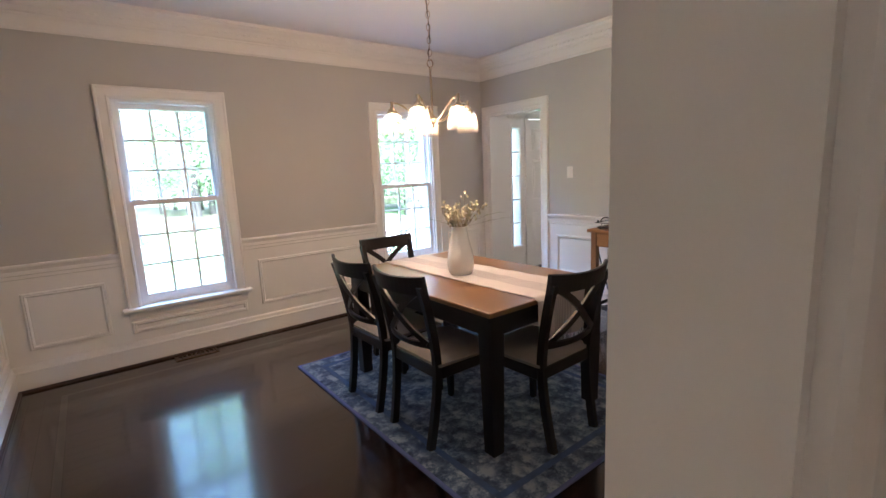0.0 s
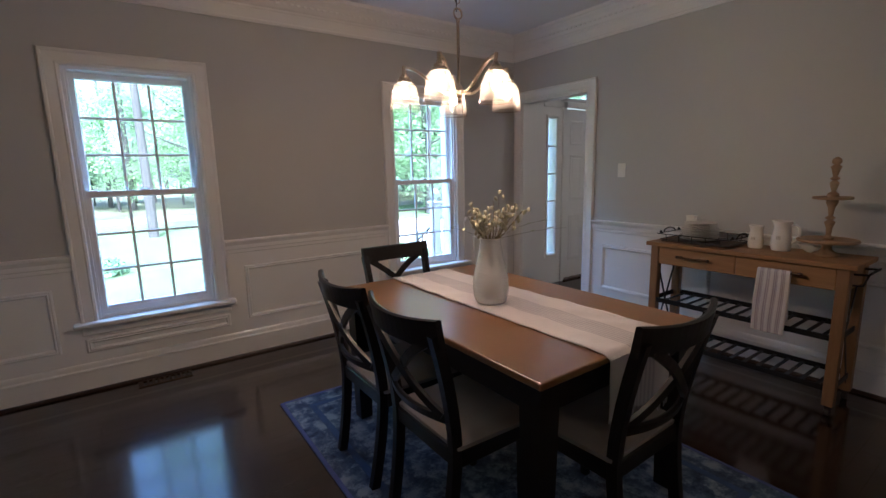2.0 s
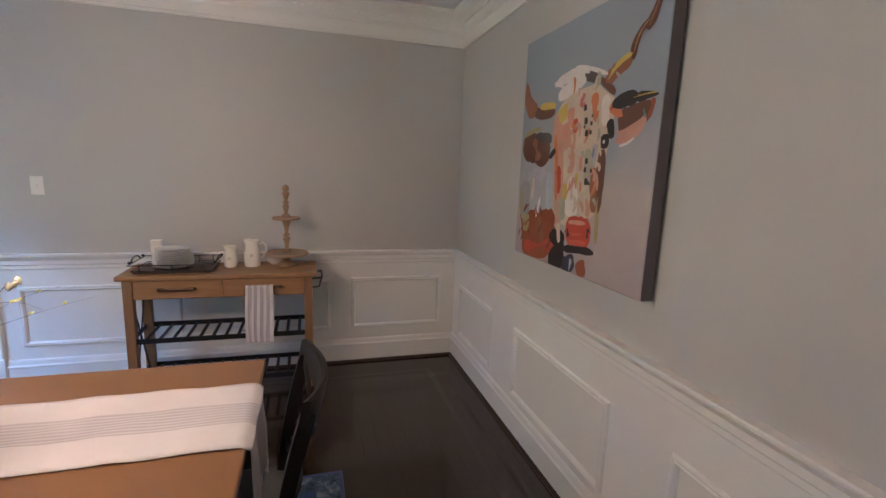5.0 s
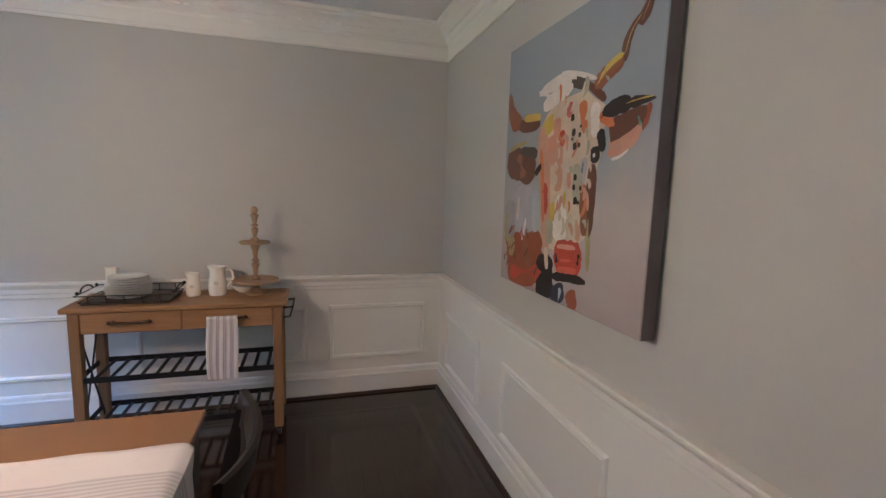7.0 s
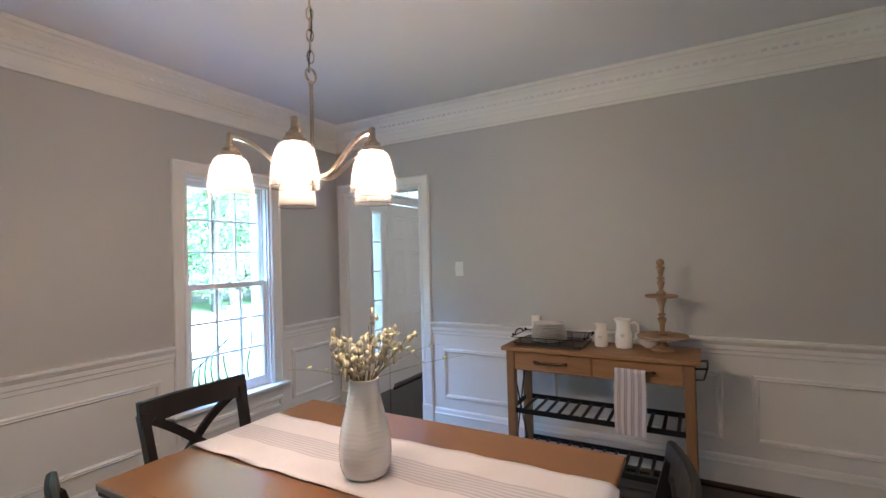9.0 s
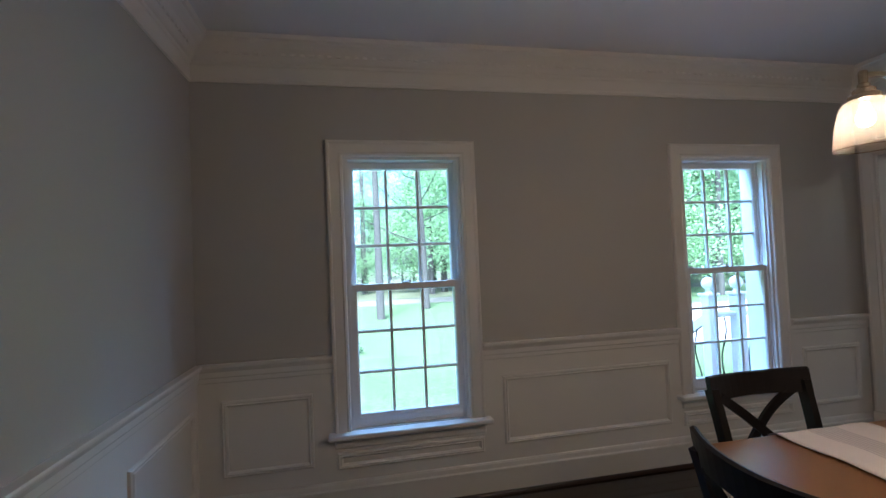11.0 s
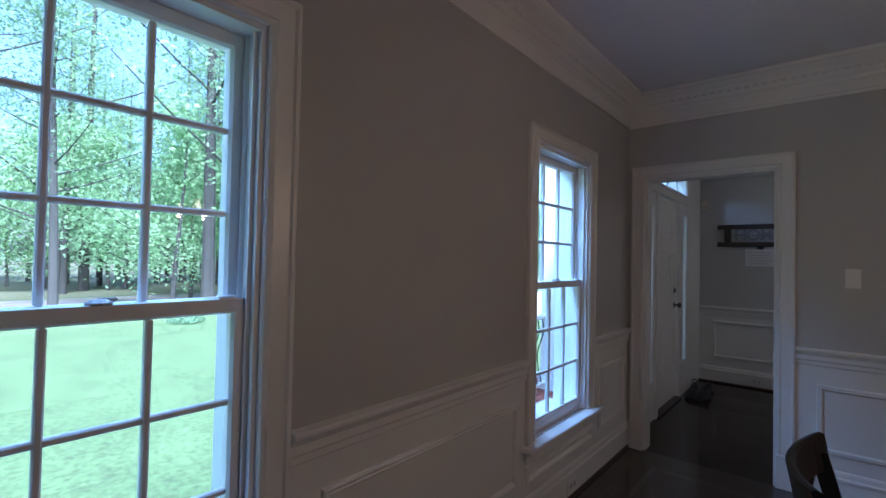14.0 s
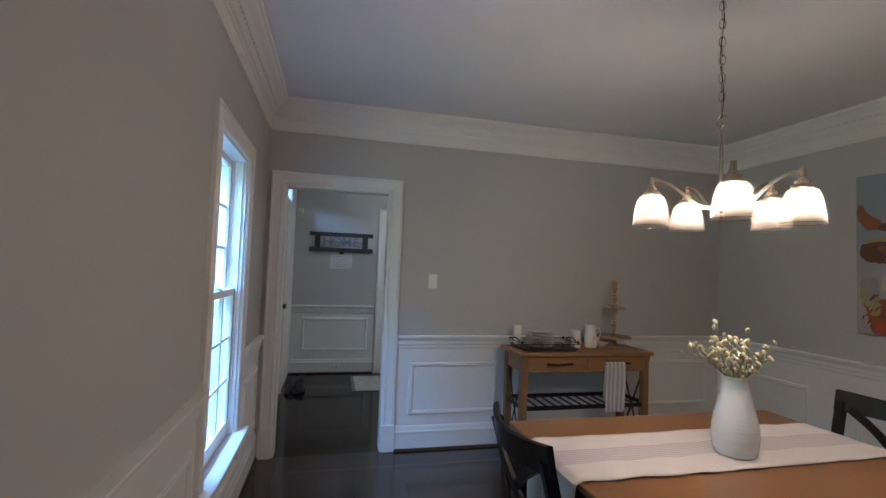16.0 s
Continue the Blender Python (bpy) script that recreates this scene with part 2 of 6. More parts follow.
# wainscot sheets, rails, bases
RAIL = [(0, 0.905), (0.042, 0.905), (0.044, 0.897), (0.042, 0.887), (0.034, 0.881), (0.026, 0.868), (0.020, 0.862), (0.020, 0.835), (0.013, 0.828), (0.013, 0.806), (0.006, 0.800), (0, 0.800)]
BASE = [(0, 0.0), (0.020, 0.0), (0.020, 0.135), (0.025, 0.138), (0.025, 0.150), (0.018, 0.158), (0.014, 0.180), (0.009, 0.190), (0, 0.195)]
SHOE = [(0.018, 0.0), (0.038, 0.0), (0.037, 0.010), (0.031, 0.018), (0.018, 0.020)]
CROWN = [(0, 2.452), (0.014, 2.452), (0.016, 2.470), (0.010, 2.476), (0.010, 2.545), (0.016, 2.550), (0.020, 2.562), (0.034, 2.570), (0.050, 2.592), (0.078, 2.622), (0.110, 2.640), (0.118, 2.650), (0.132, 2.654), (0.136, 2.678), (0, 2.678)]
PANEL = [(0, 0.0), (0.003, 0.010), (0.010, 0.014), (0.017, 0.011), (0.022, 0.016), (0.030, 0.008), (0.034, 0.0)]

def wainscot(wall, spans, n, o, axis, top=0.802):
    """Sheet, base and shoe along each span (from, to), on a wall at the offset o that faces n."""
    for a, b in spans:
        if axis == "x":
            p0, p1 = (a, o), (b, o)
            sh = cube(a, b, min(o, o + 0.004 * n[1]), max(o, o + 0.004 * n[1]), 0.0, top)
        else:
            p0, p1 = (o, a), (o, b)
            sh = cube(min(o, o + 0.004 * n[0]), max(o, o + 0.004 * n[0]), a, b, 0.0, top)
        part("wainscot_sheet", sh, WHITE, wall, "white painted wainscot")
        part("baseboard", run(bmesh.new(), BASE, p0, p1, n), WHITE, wall, "tall white baseboard with a moulded cap")
        part("shoe_mould", run(bmesh.new(), SHOE, p0, p1, n), SHOE_MOULD, wall, "dark stained shoe moulding")


def rail(wall, a, b, n, o, axis):
    p0, p1 = ((a, o), (b, o)) if axis == "x" else ((o, a), (o, b))
    part("chair_rail", run(bmesh.new(), RAIL, p0, p1, n), WHITE, wall, "white moulded chair rail")


def panel(wall, a, b, z0, z1, n, o, axis):
    """A picture-frame moulding from a to b along the wall."""
    u = (1, 0, 0) if axis == "x" else (0, 1, 0)
    og = (a, o + n[1] * 0.004, z0) if axis == "x" else (o + n[0] * 0.004, a, z0)
    part("panel_moulding", ring_frame(bmesh.new(), og, u, (0, 0, 1), (*n, 0), b - a, z1 - z0, PANEL), WHITE, wall, "white picture-frame moulding")


CW = 0.095                       # casing width
w1a, w1b = WINS[0] - CW, WINS[0] + WIN_W + CW
w2a, w2b = WINS[1] - CW, WINS[1] + WIN_W + CW
PZ0, PZ1 = 0.287, 0.700
wainscot(wall_n, [(XW, w1a + 0.02), (w1b - 0.02, w2a + 0.02), (w2b - 0.02, XE)], (0, -1), YN, "x")
wainscot(wall_n, [(w1a + 0.02, w1b - 0.02), (w2a + 0.02, w2b - 0.02)], (0, -1), YN, "x", 0.44)
for a, b in ((XW, w1a), (w1b, w2a), (w2b, XE)):
    rail(wall_n, a, b, (0, -1), YN, "x")
for a, b in ((0.095, 0.575), (1.690, 2.840), (3.900, 4.400)):
    panel(wall_n, a, b, PZ0, PZ1, (0, -1), YN, "x")
for a in (w1a, w2a):
    panel(wall_n, a + 0.01, a + WIN_W + 2 * CW - 0.01, PZ0 - 0.03, 0.352, (0, -1), YN, "x")
wainscot(wall_w, [(YS, YN)], (1, 0), XW, "y")
rail(wall_w, YS, YN, (1, 0), XW, "y")
for a, b in ((3.42, 4.12), (2.47, 3.17), (1.52, 2.22), (0.57, 1.27)):
    panel(wall_w, a, b, PZ0 - 0.03, PZ1 - 0.02, (1, 0), XW, "y")
wainscot(wall_e, [(YS, D0 - CW)], (-1, 0), XE, "y")
rail(wall_e, YS, D0 - CW, (-1, 0), XE, "y")
for a, b in ((2.316, 3.060), (1.09, 2.15), (0.218, 0.938)):
    panel(wall_e, a, b, PZ0 - 0.008, PZ1 - 0.012, (-1, 0), XE, "y")
wainscot(wall_s, [(K1 + CW, XE)], (0, 1), YS, "x")
rail(wall_s, K1 + CW, XE, (0, 1), YS, "x")
for a, b in ((3.640, 4.310), (2.415, 3.310), (1.190, 2.085)):
    panel(wall_s, a, b, PZ0 - 0.055, PZ1 - 0.055, (0, 1), YS, "x")
bm = bmesh.new()
run(bm, CROWN, (XW, YN), (XE, YN), (0, -1)); run(bm, CROWN, (XW, YS), (XE, YS), (0, 1))
run(bm, CROWN, (XW, YS), (XW, YN), (1, 0)); run(bm, CROWN, (XE, YS), (XE, YN), (-1, 0))
setting("crown_moulding", bm, WHITE, "deep white stepped crown moulding", "trim")
bead = bmesh.new()
for k in range(int((XE - 0.22) / 0.05)):
    x = 0.12 + k * 0.05
    for y0, y1 in ((YN - 0.062, YN - 0.045), (YS + 0.045, YS + 0.062)):
        box(bead, x, x + 0.026, y0, y1, 2.592, 2.606)
for k in range(int((YN - YS - 0.22) / 0.05)):
    y = YS + 0.12 + k * 0.05
    for x0, x1 in ((XW + 0.045, XW + 0.062), (XE - 0.062, XE - 0.045)):
        box(bead, x0, x1, y, y + 0.026, 2.592, 2.606)
tagged(part("crown_beading", bead, WHITE), "row of small white dentils along the crown moulding", "trim", kind="stuff")

CASING = [(0.0, 0.0), (0.0, 0.020), (0.006, 0.026), (0.016, 0.026), (0.022, 0.019), (0.070, 0.016), (0.078, 0.021), (0.090, 0.018), (0.095, 0.012), (0.095, 0.0)]

# ---- windows ----
def make_window(name, x0):
    w = thing(name, pose(x0, YN, 0), "white double-hung sash window with nine panes in each sash", "window", "dining room windows", "structure")
    zb, zt, W = WIN_Z0, WIN_Z1, WIN_W
    part("casing", ring_frame(bmesh.new(), (-CW, 0, zb - 0.03), (1, 0, 0), (0, 0, 1), (0, -1, 0), W + 2 * CW, zt - zb + 0.03 + CW, CASING, 3), WHITE, w)
    part("window_sill", cube(-CW - 0.035, W + CW + 0.035, -0.072, 0.03, zb - 0.032, zb - 0.003, 0.008, 2), WHITE, w, "white painted stool")
    part("apron", cube(-CW, W + CW, -0.018, 0, zb - 0.095, zb - 0.034, 0.004), WHITE, w)
    j = bmesh.new()
    t = 0.016
    box(j, -0.002, t, 0, WTN + 0.02, zb, zt); box(j, W - t, W + 0.002, 0, WTN + 0.02, zb, zt)
    box(j, t, W - t, 0, WTN + 0.02, zt - t, zt); box(j, t, W - t, 0.03, WTN + 0.05, zb - 0.01, zb + 0.018)
    for s in (t, W - t - 0.012):
        box(j, s, s + 0.012, 0.018, 0.028, zb, zt - t); box(j, s, s + 0.012, 0.068, 0.076, zb, zt - t)
    part("window_frame", j, VINYL, w)

    def sash(nm, y, z0, z1, bottom, top):
        sx0, sx1, st = t + 0.002, W - t - 0.002, 0.040
        s = part(nm, ring_frame(bmesh.new(), (sx0, y, z0), (1, 0, 0), (0, 0, 1), (0, -1, 0), sx1 - sx0, z1 - z0, [(0, -0.036), (0, 0), (st - 0.006, 0), (st, -0.012), (st, -0.036)]), VINYL, w)
        gx0, gx1, gz0, gz1 = sx0 + st, sx1 - st, z0 + bottom, z1 - top
        if bottom > st:
            part("sash_rail", cube(gx0 - 0.002, gx1 + 0.002, y + 0.001, y + 0.034, z0 + st - 0.004, gz0), VINYL, s)
        mw = 0.017
        dx, dz = (gx1 - gx0) / 3, (gz1 - gz0) / 3
        for k in (1, 2):
            part("muntin", cube(gx0 + k * dx - mw / 2, gx0 + k * dx + mw / 2, y + 0.006, y + 0.030, gz0, gz1, 0.004), VINYL, s)
            part("muntin", cube(gx0, gx1, y + 0.008, y + 0.028, gz0 + k * dz - mw / 2, gz0 + k * dz + mw / 2, 0.004), VINYL, s)
        for a in range(3):
            for b in range(3):
                p = part("pane", cube(gx0 + a * dx + mw / 2, gx0 + (a + 1) * dx - mw / 2, y + 0.016, y + 0.020, gz0 + b * dz + mw / 2, gz0 + (b + 1) * dz - mw / 2), GLASS, s)
                p.visible_shadow = False
        return s

    sash("lower_sash", 0.030, zb + 0.020, WIN_MID, 0.055, 0.040)
    up = sash("upper_sash", 0.078, WIN_MID - 0.040, zt - t - 0.002, 0.040, 0.043)
    for k in (0.10, 0.90):
        part("tilt_latch", cube(W * k - 0.025, W * k + 0.025, 0.034, 0.062, WIN_MID, WIN_MID + 0.008, 0.003), VINYL, w)
    lk = lathe(bmesh.new(), [(0.026, WIN_MID), (0.026, WIN_MID + 0.006), (0.018, WIN_MID + 0.012), (0.006, WIN_MID + 0.014)], 16, (W * 0.5, 0.050, 0))
    box(lk, W * 0.5 - 0.006, W * 0.5 + 0.034, 0.044, 0.054, WIN_MID + 0.006, WIN_MID + 0.016, 0.003)
    part("sash_lock", lk, mat("lock_metal", (0.35, 0.34, 0.33), 0.4, 0.05, 9, metal=0.6), w, "small grey sash lock")
    return w


make_window("window_1", WINS[0])
make_window("window_2", WINS[1])

# ---- doorways ----
def plinth(parent, x0, x1, y0, y1):
    part("plinth_block", cube(x0, x1, y0, y1, 0, 0.21, 0.004), WHITE, parent)


d = thing("door_casing", None, "white cased opening with plinth blocks", "doorway", "", "structure")
part("casing", ring_frame(bmesh.new(), (XE, D1 + CW, 0), (0, -1, 0), (0, 0, 1), (-1, 0, 0), D1 - D0 + 2 * CW, DH + CW, CASING, 3), WHITE, d)
plinth(d, XE - 0.032, XE - 0.001, D0 - CW - 0.005, D0 + 0.004)
plinth(d, XE - 0.032, XE - 0.001, D1 - 0.004, D1 + CW + 0.005)
bm = bmesh.new()
box(bm, XE - 0.002, XE + WT + 0.002, D0 - 0.002, D0 + 0.016, 0, DH); box(bm, XE - 0.002, XE + WT + 0.002, D1 - 0.016, D1 + 0.002, 0, DH)
box(bm, XE - 0.002, XE + WT + 0.002, D0 + 0.016, D1 - 0.016, DH - 0.016, DH + 0.002)
part("jamb", bm, WHITE, d)
part("casing", ring_frame(bmesh.new(), (XE + WT, D0 - CW, 0), (0, 1, 0), (0, 0, 1), (1, 0, 0), D1 - D0 + 2 * CW, DH + CW, CASING, 3), WHITE, d)
d = thing("door_casing", None, "white cased opening towards the kitchen", "doorway", "", "structure")
part("casing", ring_frame(bmesh.new(), (K0 - CW, YS, 0), (1, 0, 0), (0, 0, 1), (0, 1, 0), K1 - K0 + 2 * CW, KH + CW, [(a, b * 1.5) for a, b in CASING], 3), WHITE, d)
part("casing", ring_frame(bmesh.new(), (K1 + CW, YS - WS, 0), (-1, 0, 0), (0, 0, 1), (0, -1, 0), K1 - K0 + 2 * CW, KH + CW, CASING, 3), WHITE, d)
bm = bmesh.new()
box(bm, K0 - 0.002, K0 + 0.016, YS - WS - 0.002, YS + 0.036, 0, KH); box(bm, K1 - 0.016, K1 + 0.002, YS - WS - 0.002, YS + 0.036, 0, KH)
box(bm, K0 + 0.016, K1 - 0.016, YS - WS - 0.002, YS + 0.036, KH - 0.016, KH + 0.002)
part("jamb", bm, WHITE, d)

# ---- foyer shell ----
FD0, FD1 = 5.345, 6.135           # front door leaf
SL = ((5.030, 5.180), (6.285, 6.435))  # sidelight glass
HW = FY + 0.18
bm = bmesh.new()
xs = [XE + WT, SL[0][0], SL[0][1], FD0 - 0.02, FD1 + 0.02, SL[1][0], SL[1][1], FX]
TR0, TR1 = 2.15, 2.40
for i, (a, b) in enumerate(zip(xs, xs[1:])):
    if i in (1, 5):
        box(bm, a, b, FY, HW, -0.02, 0.36); box(bm, a, b, FY, HW, 1.935, TR0)
    elif i != 3:
        box(bm, a, b, FY, HW, -0.02, TR0)
    if i in (0, 6):
        box(bm, a, b, FY, HW, TR0, TR1)
box(bm, XE + WT, FX, FY, HW, TR1, ZC + 0.2); box(bm, FD0 - 0.02, FD1 + 0.02, FY, HW, 2.06, TR0)
setting("wall_foyer_front", bm, WHITE, "white panelled entry wall with sidelights and transom")
bm = bmesh.new()
FO0, FO1 = 2.1, 2.96
box(bm, FX, FX + WT, FO1, FY + 0.1, -0.02, ZC); box(bm, FX, FX + WT, FS, FO0, -0.02, ZC); box(bm, FX, FX + WT, FO0, FO1, 2.10, ZC)
wall_f = setting("wall_foyer_east", bm, WALL, "grey foyer wall above white wainscot")
setting("wall_foyer_south", cube(XE + WT, FX, FS - WT, FS, -0.02, ZC), WALL, "grey foyer wall")
setting("ceiling_foyer", cube(XE + WT, FX + 1.8, FS - WT, FY + 0.1, ZC, ZC + 0.12), CEIL, "white foyer ceiling", "ceiling")
bm = bmesh.new()
box(bm, FX + 1.7, FX + 1.8, FS - WT, FY + 0.1, -0.02, ZC); box(bm, FX + WT, FX + 1.7, FS - WT, FS, -0.02, ZC); box(bm, FX + WT, FX + 1.7, FY, FY + 0.1, -0.02, ZC)
wall_h = setting("wall_hall", bm, WALL, "grey wall of the room beyond the foyer")
rail(wall_h, FS, FY, (-1, 0), FX + 1.7, "y")
wainscot(wall_h, [(FS, FY)], (-1, 0), FX + 1.7, "y")
wainscot(wall_f, [(FO1 + 0.16, FY)], (-1, 0), FX, "y")
rail(wall_f, FO1 + 0.16, FY, (-1, 0), FX, "y")
panel(wall_f, 3.20, 4.06, 0.30, 0.74, (-1, 0), FX, "y")
d = thing("door_casing", None, "white casing of the opening beyond the foyer", "doorway", "", "structure")
part("casing", ring_frame(bmesh.new(), (FX, FO1 + 0.14, 0), (0, -1, 0), (0, 0, 1), (-1, 0, 0), FO1 - FO0 + 0.28, 2.24, [(a * 1.4, b) for a, b in CASING], 3), WHITE, d)
bm = bmesh.new()
run(bm, CROWN, (FX, FS), (FX, FY), (-1, 0)); run(bm, CROWN, (XE + WT, FY), (FX, FY), (0, -1))
setting("crown_moulding_foyer", bm, WHITE, "white crown moulding in the foyer", "trim")

# ---- kitchen shell ----
bm = bmesh.new()
box(bm, XW, KE, KS - WT, KS, -0.02, ZC); box(bm, KE, KE + WT, KS, YS - WS, -0.02, ZC)
setting("wall_kitchen", bm, mat("kitchen_paint", (0.52, 0.46, 0.38), 0.6, 0.03, 2), "beige kitchen walls")
setting("ceiling_kitchen", cube(XW - WT, KE + WT, KS - WT, YS - WS, ZC, ZC + 0.12), CEIL, "white kitchen ceiling", "ceiling")

# ---- rug, table, chairs ----
def rug_mat():
    m = mat("rug", (0.10, 0.16, 0.26), 0.95, 0.2, 8, 0.5, 300)
    n, l = m.node_tree.nodes, m.node_tree.links
    b = n["Principled BSDF"]
    tc = n.new("ShaderNodeTexCoord")
    vo = n.new("ShaderNodeTexVoronoi"); vo.feature = "DISTANCE_TO_EDGE"; vo.inputs["Scale"].default_value = 9
    no = n.new("ShaderNodeTexNoise"); no.inputs["Scale"].default_value, no.inputs["Detail"].default_value, no.inputs["Roughness"].default_value = 9, 10, 0.78
    wob = n.new("ShaderNodeMixRGB"); wob.blend_type = "ADD"; wob.inputs[0].default_value = 0.25
    l.new(tc.outputs["Object"], wob.inputs[1]); l.new(no.outputs["Color"], wob.inputs[2]); l.new(wob.outputs[0], vo.inputs["Vector"])
    l.new(tc.outputs["Object"], no.inputs["Vector"])
    mx = n.new("ShaderNodeMath"); mx.operation = "MULTIPLY_ADD"; mx.inputs[1].default_value = 0.35
    l.new(vo.outputs["Distance"], mx.inputs[0]); l.new(no.outputs[0], mx.inputs[2])
    cr = n.new("ShaderNodeValToRGB")
    cr.color_ramp.elements[0].position, cr.color_ramp.elements[0].color = 0.40, (0.020, 0.032, 0.070, 1)
    cr.color_ramp.elements[1].position, cr.color_ramp.elements[1].color = 0.66, (0.30, 0.34, 0.38, 1)
    e = cr.color_ramp.elements.new(0.52); e.color = (0.075, 0.110, 0.175, 1)
    l.new(mx.outputs[0], cr.inputs[0]); l.new(cr.outputs[0], b.inputs["Base Color"])
    return m


RX0, RX1, RY0, RY1 = 1.630, 3.128, 1.098, 3.235
rug = thing("area_rug", pose((RX0 + RX1) / 2, (RY0 + RY1) / 2, 0.001), "faded blue distressed area rug under the dining table", "rug")
hx, hy = (RX1 - RX0) / 2, (RY1 - RY0) / 2
part("rug_field", cube(-hx + 0.02, hx - 0.02, -hy + 0.02, hy - 0.02, 0, 0.010, 0.003), rug_mat(), rug)
part("binding", ring_frame(bmesh.new(), (-hx, -hy, 0), (1, 0, 0), (0, 1, 0), (0, 0, 1), 2 * hx, 2 * hy, [(0, 0), (0, 0.007), (0.004, 0.011), (0.018, 0.011), (0.022, 0.0)]), mat("rug_edge", (0.10, 0.12, 0.26), 0.95, 0.2, 30, 0.3, 300), rug, "blue bound edge")
# inner border band of the rug
part("border_band", ring_frame(bmesh.new(), (-hx + 0.13, -hy + 0.13, 0.009), (1, 0, 0), (0, 1, 0), (0, 0, 1), 2 * hx - 0.26, 2 * hy - 0.26, [(0, 0), (0, 0.0022), (0.035, 0.0022), (0.035, 0.0)]), mat("rug_band", (0.06, 0.10, 0.20), 0.95, 0.5, 14, 0.5, 300, fine=0.4), rug)

TX0, TX1, TY0, TY1, TZ = 1.914, 2.846, 1.420, 2.868, 0.759
table = thing("dining_table", pose((TX0 + TX1) / 2, (TY0 + TY1) / 2, 0.0), "brown wood dining table with black legs and apron on a rug", "table")
tx, ty = (TX1 - TX0) / 2, (TY1 - TY0) / 2
part("tabletop", cube(-tx, tx, -ty, ty, TZ - 0.026, TZ, 0.006, 2), TABLE, table, "brown stained wood top")
part("top_edge", ring_frame(bmesh.new(), (-tx + 0.006, -ty + 0.006, TZ - 0.04), (1, 0, 0), (0, 1, 0), (0, 0, 1), 2 * tx - 0.012, 2 * ty - 0.012, [(0, 0), (0, 0.015), (0.08, 0.015), (0.08, 0)]), DARKWOOD, table)
for sx in (-1, 1):
    part("apron", cube(min(sx * (tx - 0.035), sx * (tx - 0.06)), max(sx * (tx - 0.035), sx * (tx - 0.06)), -ty + 0.10, ty - 0.10, TZ - 0.135, TZ - 0.04, 0.003), DARKWOOD, table)
    part("apron", cube(-tx + 0.10, tx - 0.10, min(sx * (ty - 0.035), sx * (ty - 0.06)), max(sx * (ty - 0.035), sx * (ty - 0.06)), TZ - 0.135, TZ - 0.04, 0.003), DARKWOOD, table)
leg_me = None
for sx in (-1, 1):
    for sy in (-1, 1):
        cx, cy = sx * (tx - 0.065), sy * (ty - 0.065)
        if leg_me is None:
            bm = bmesh.new()
            for (z0, a), (z1, b) in (((0.012, 0.034), (0.60, 0.043)), ((0.60, 0.0435), (TZ - 0.04, 0.0435))):
                vs = [bm.verts.new((q * u, q * v, z)) for z, q in ((z0, a), (z1, b)) for u, v in ((-1, -1), (1, -1), (1, 1), (-1, 1))]
                for f in ((3, 2, 1, 0), (4, 5, 6, 7), (0, 1, 5, 4), (1, 2, 6, 5), (2, 3, 7, 6), (3, 0, 4, 7)):
                    bm.faces.new([vs[i] for i in f])
            leg = part("leg", bm, DARKWOOD, table)
            leg_me = leg.data
            leg.location = (cx, cy, 0)
        else:
            shared("leg", leg_me, table, (cx, cy, 0))


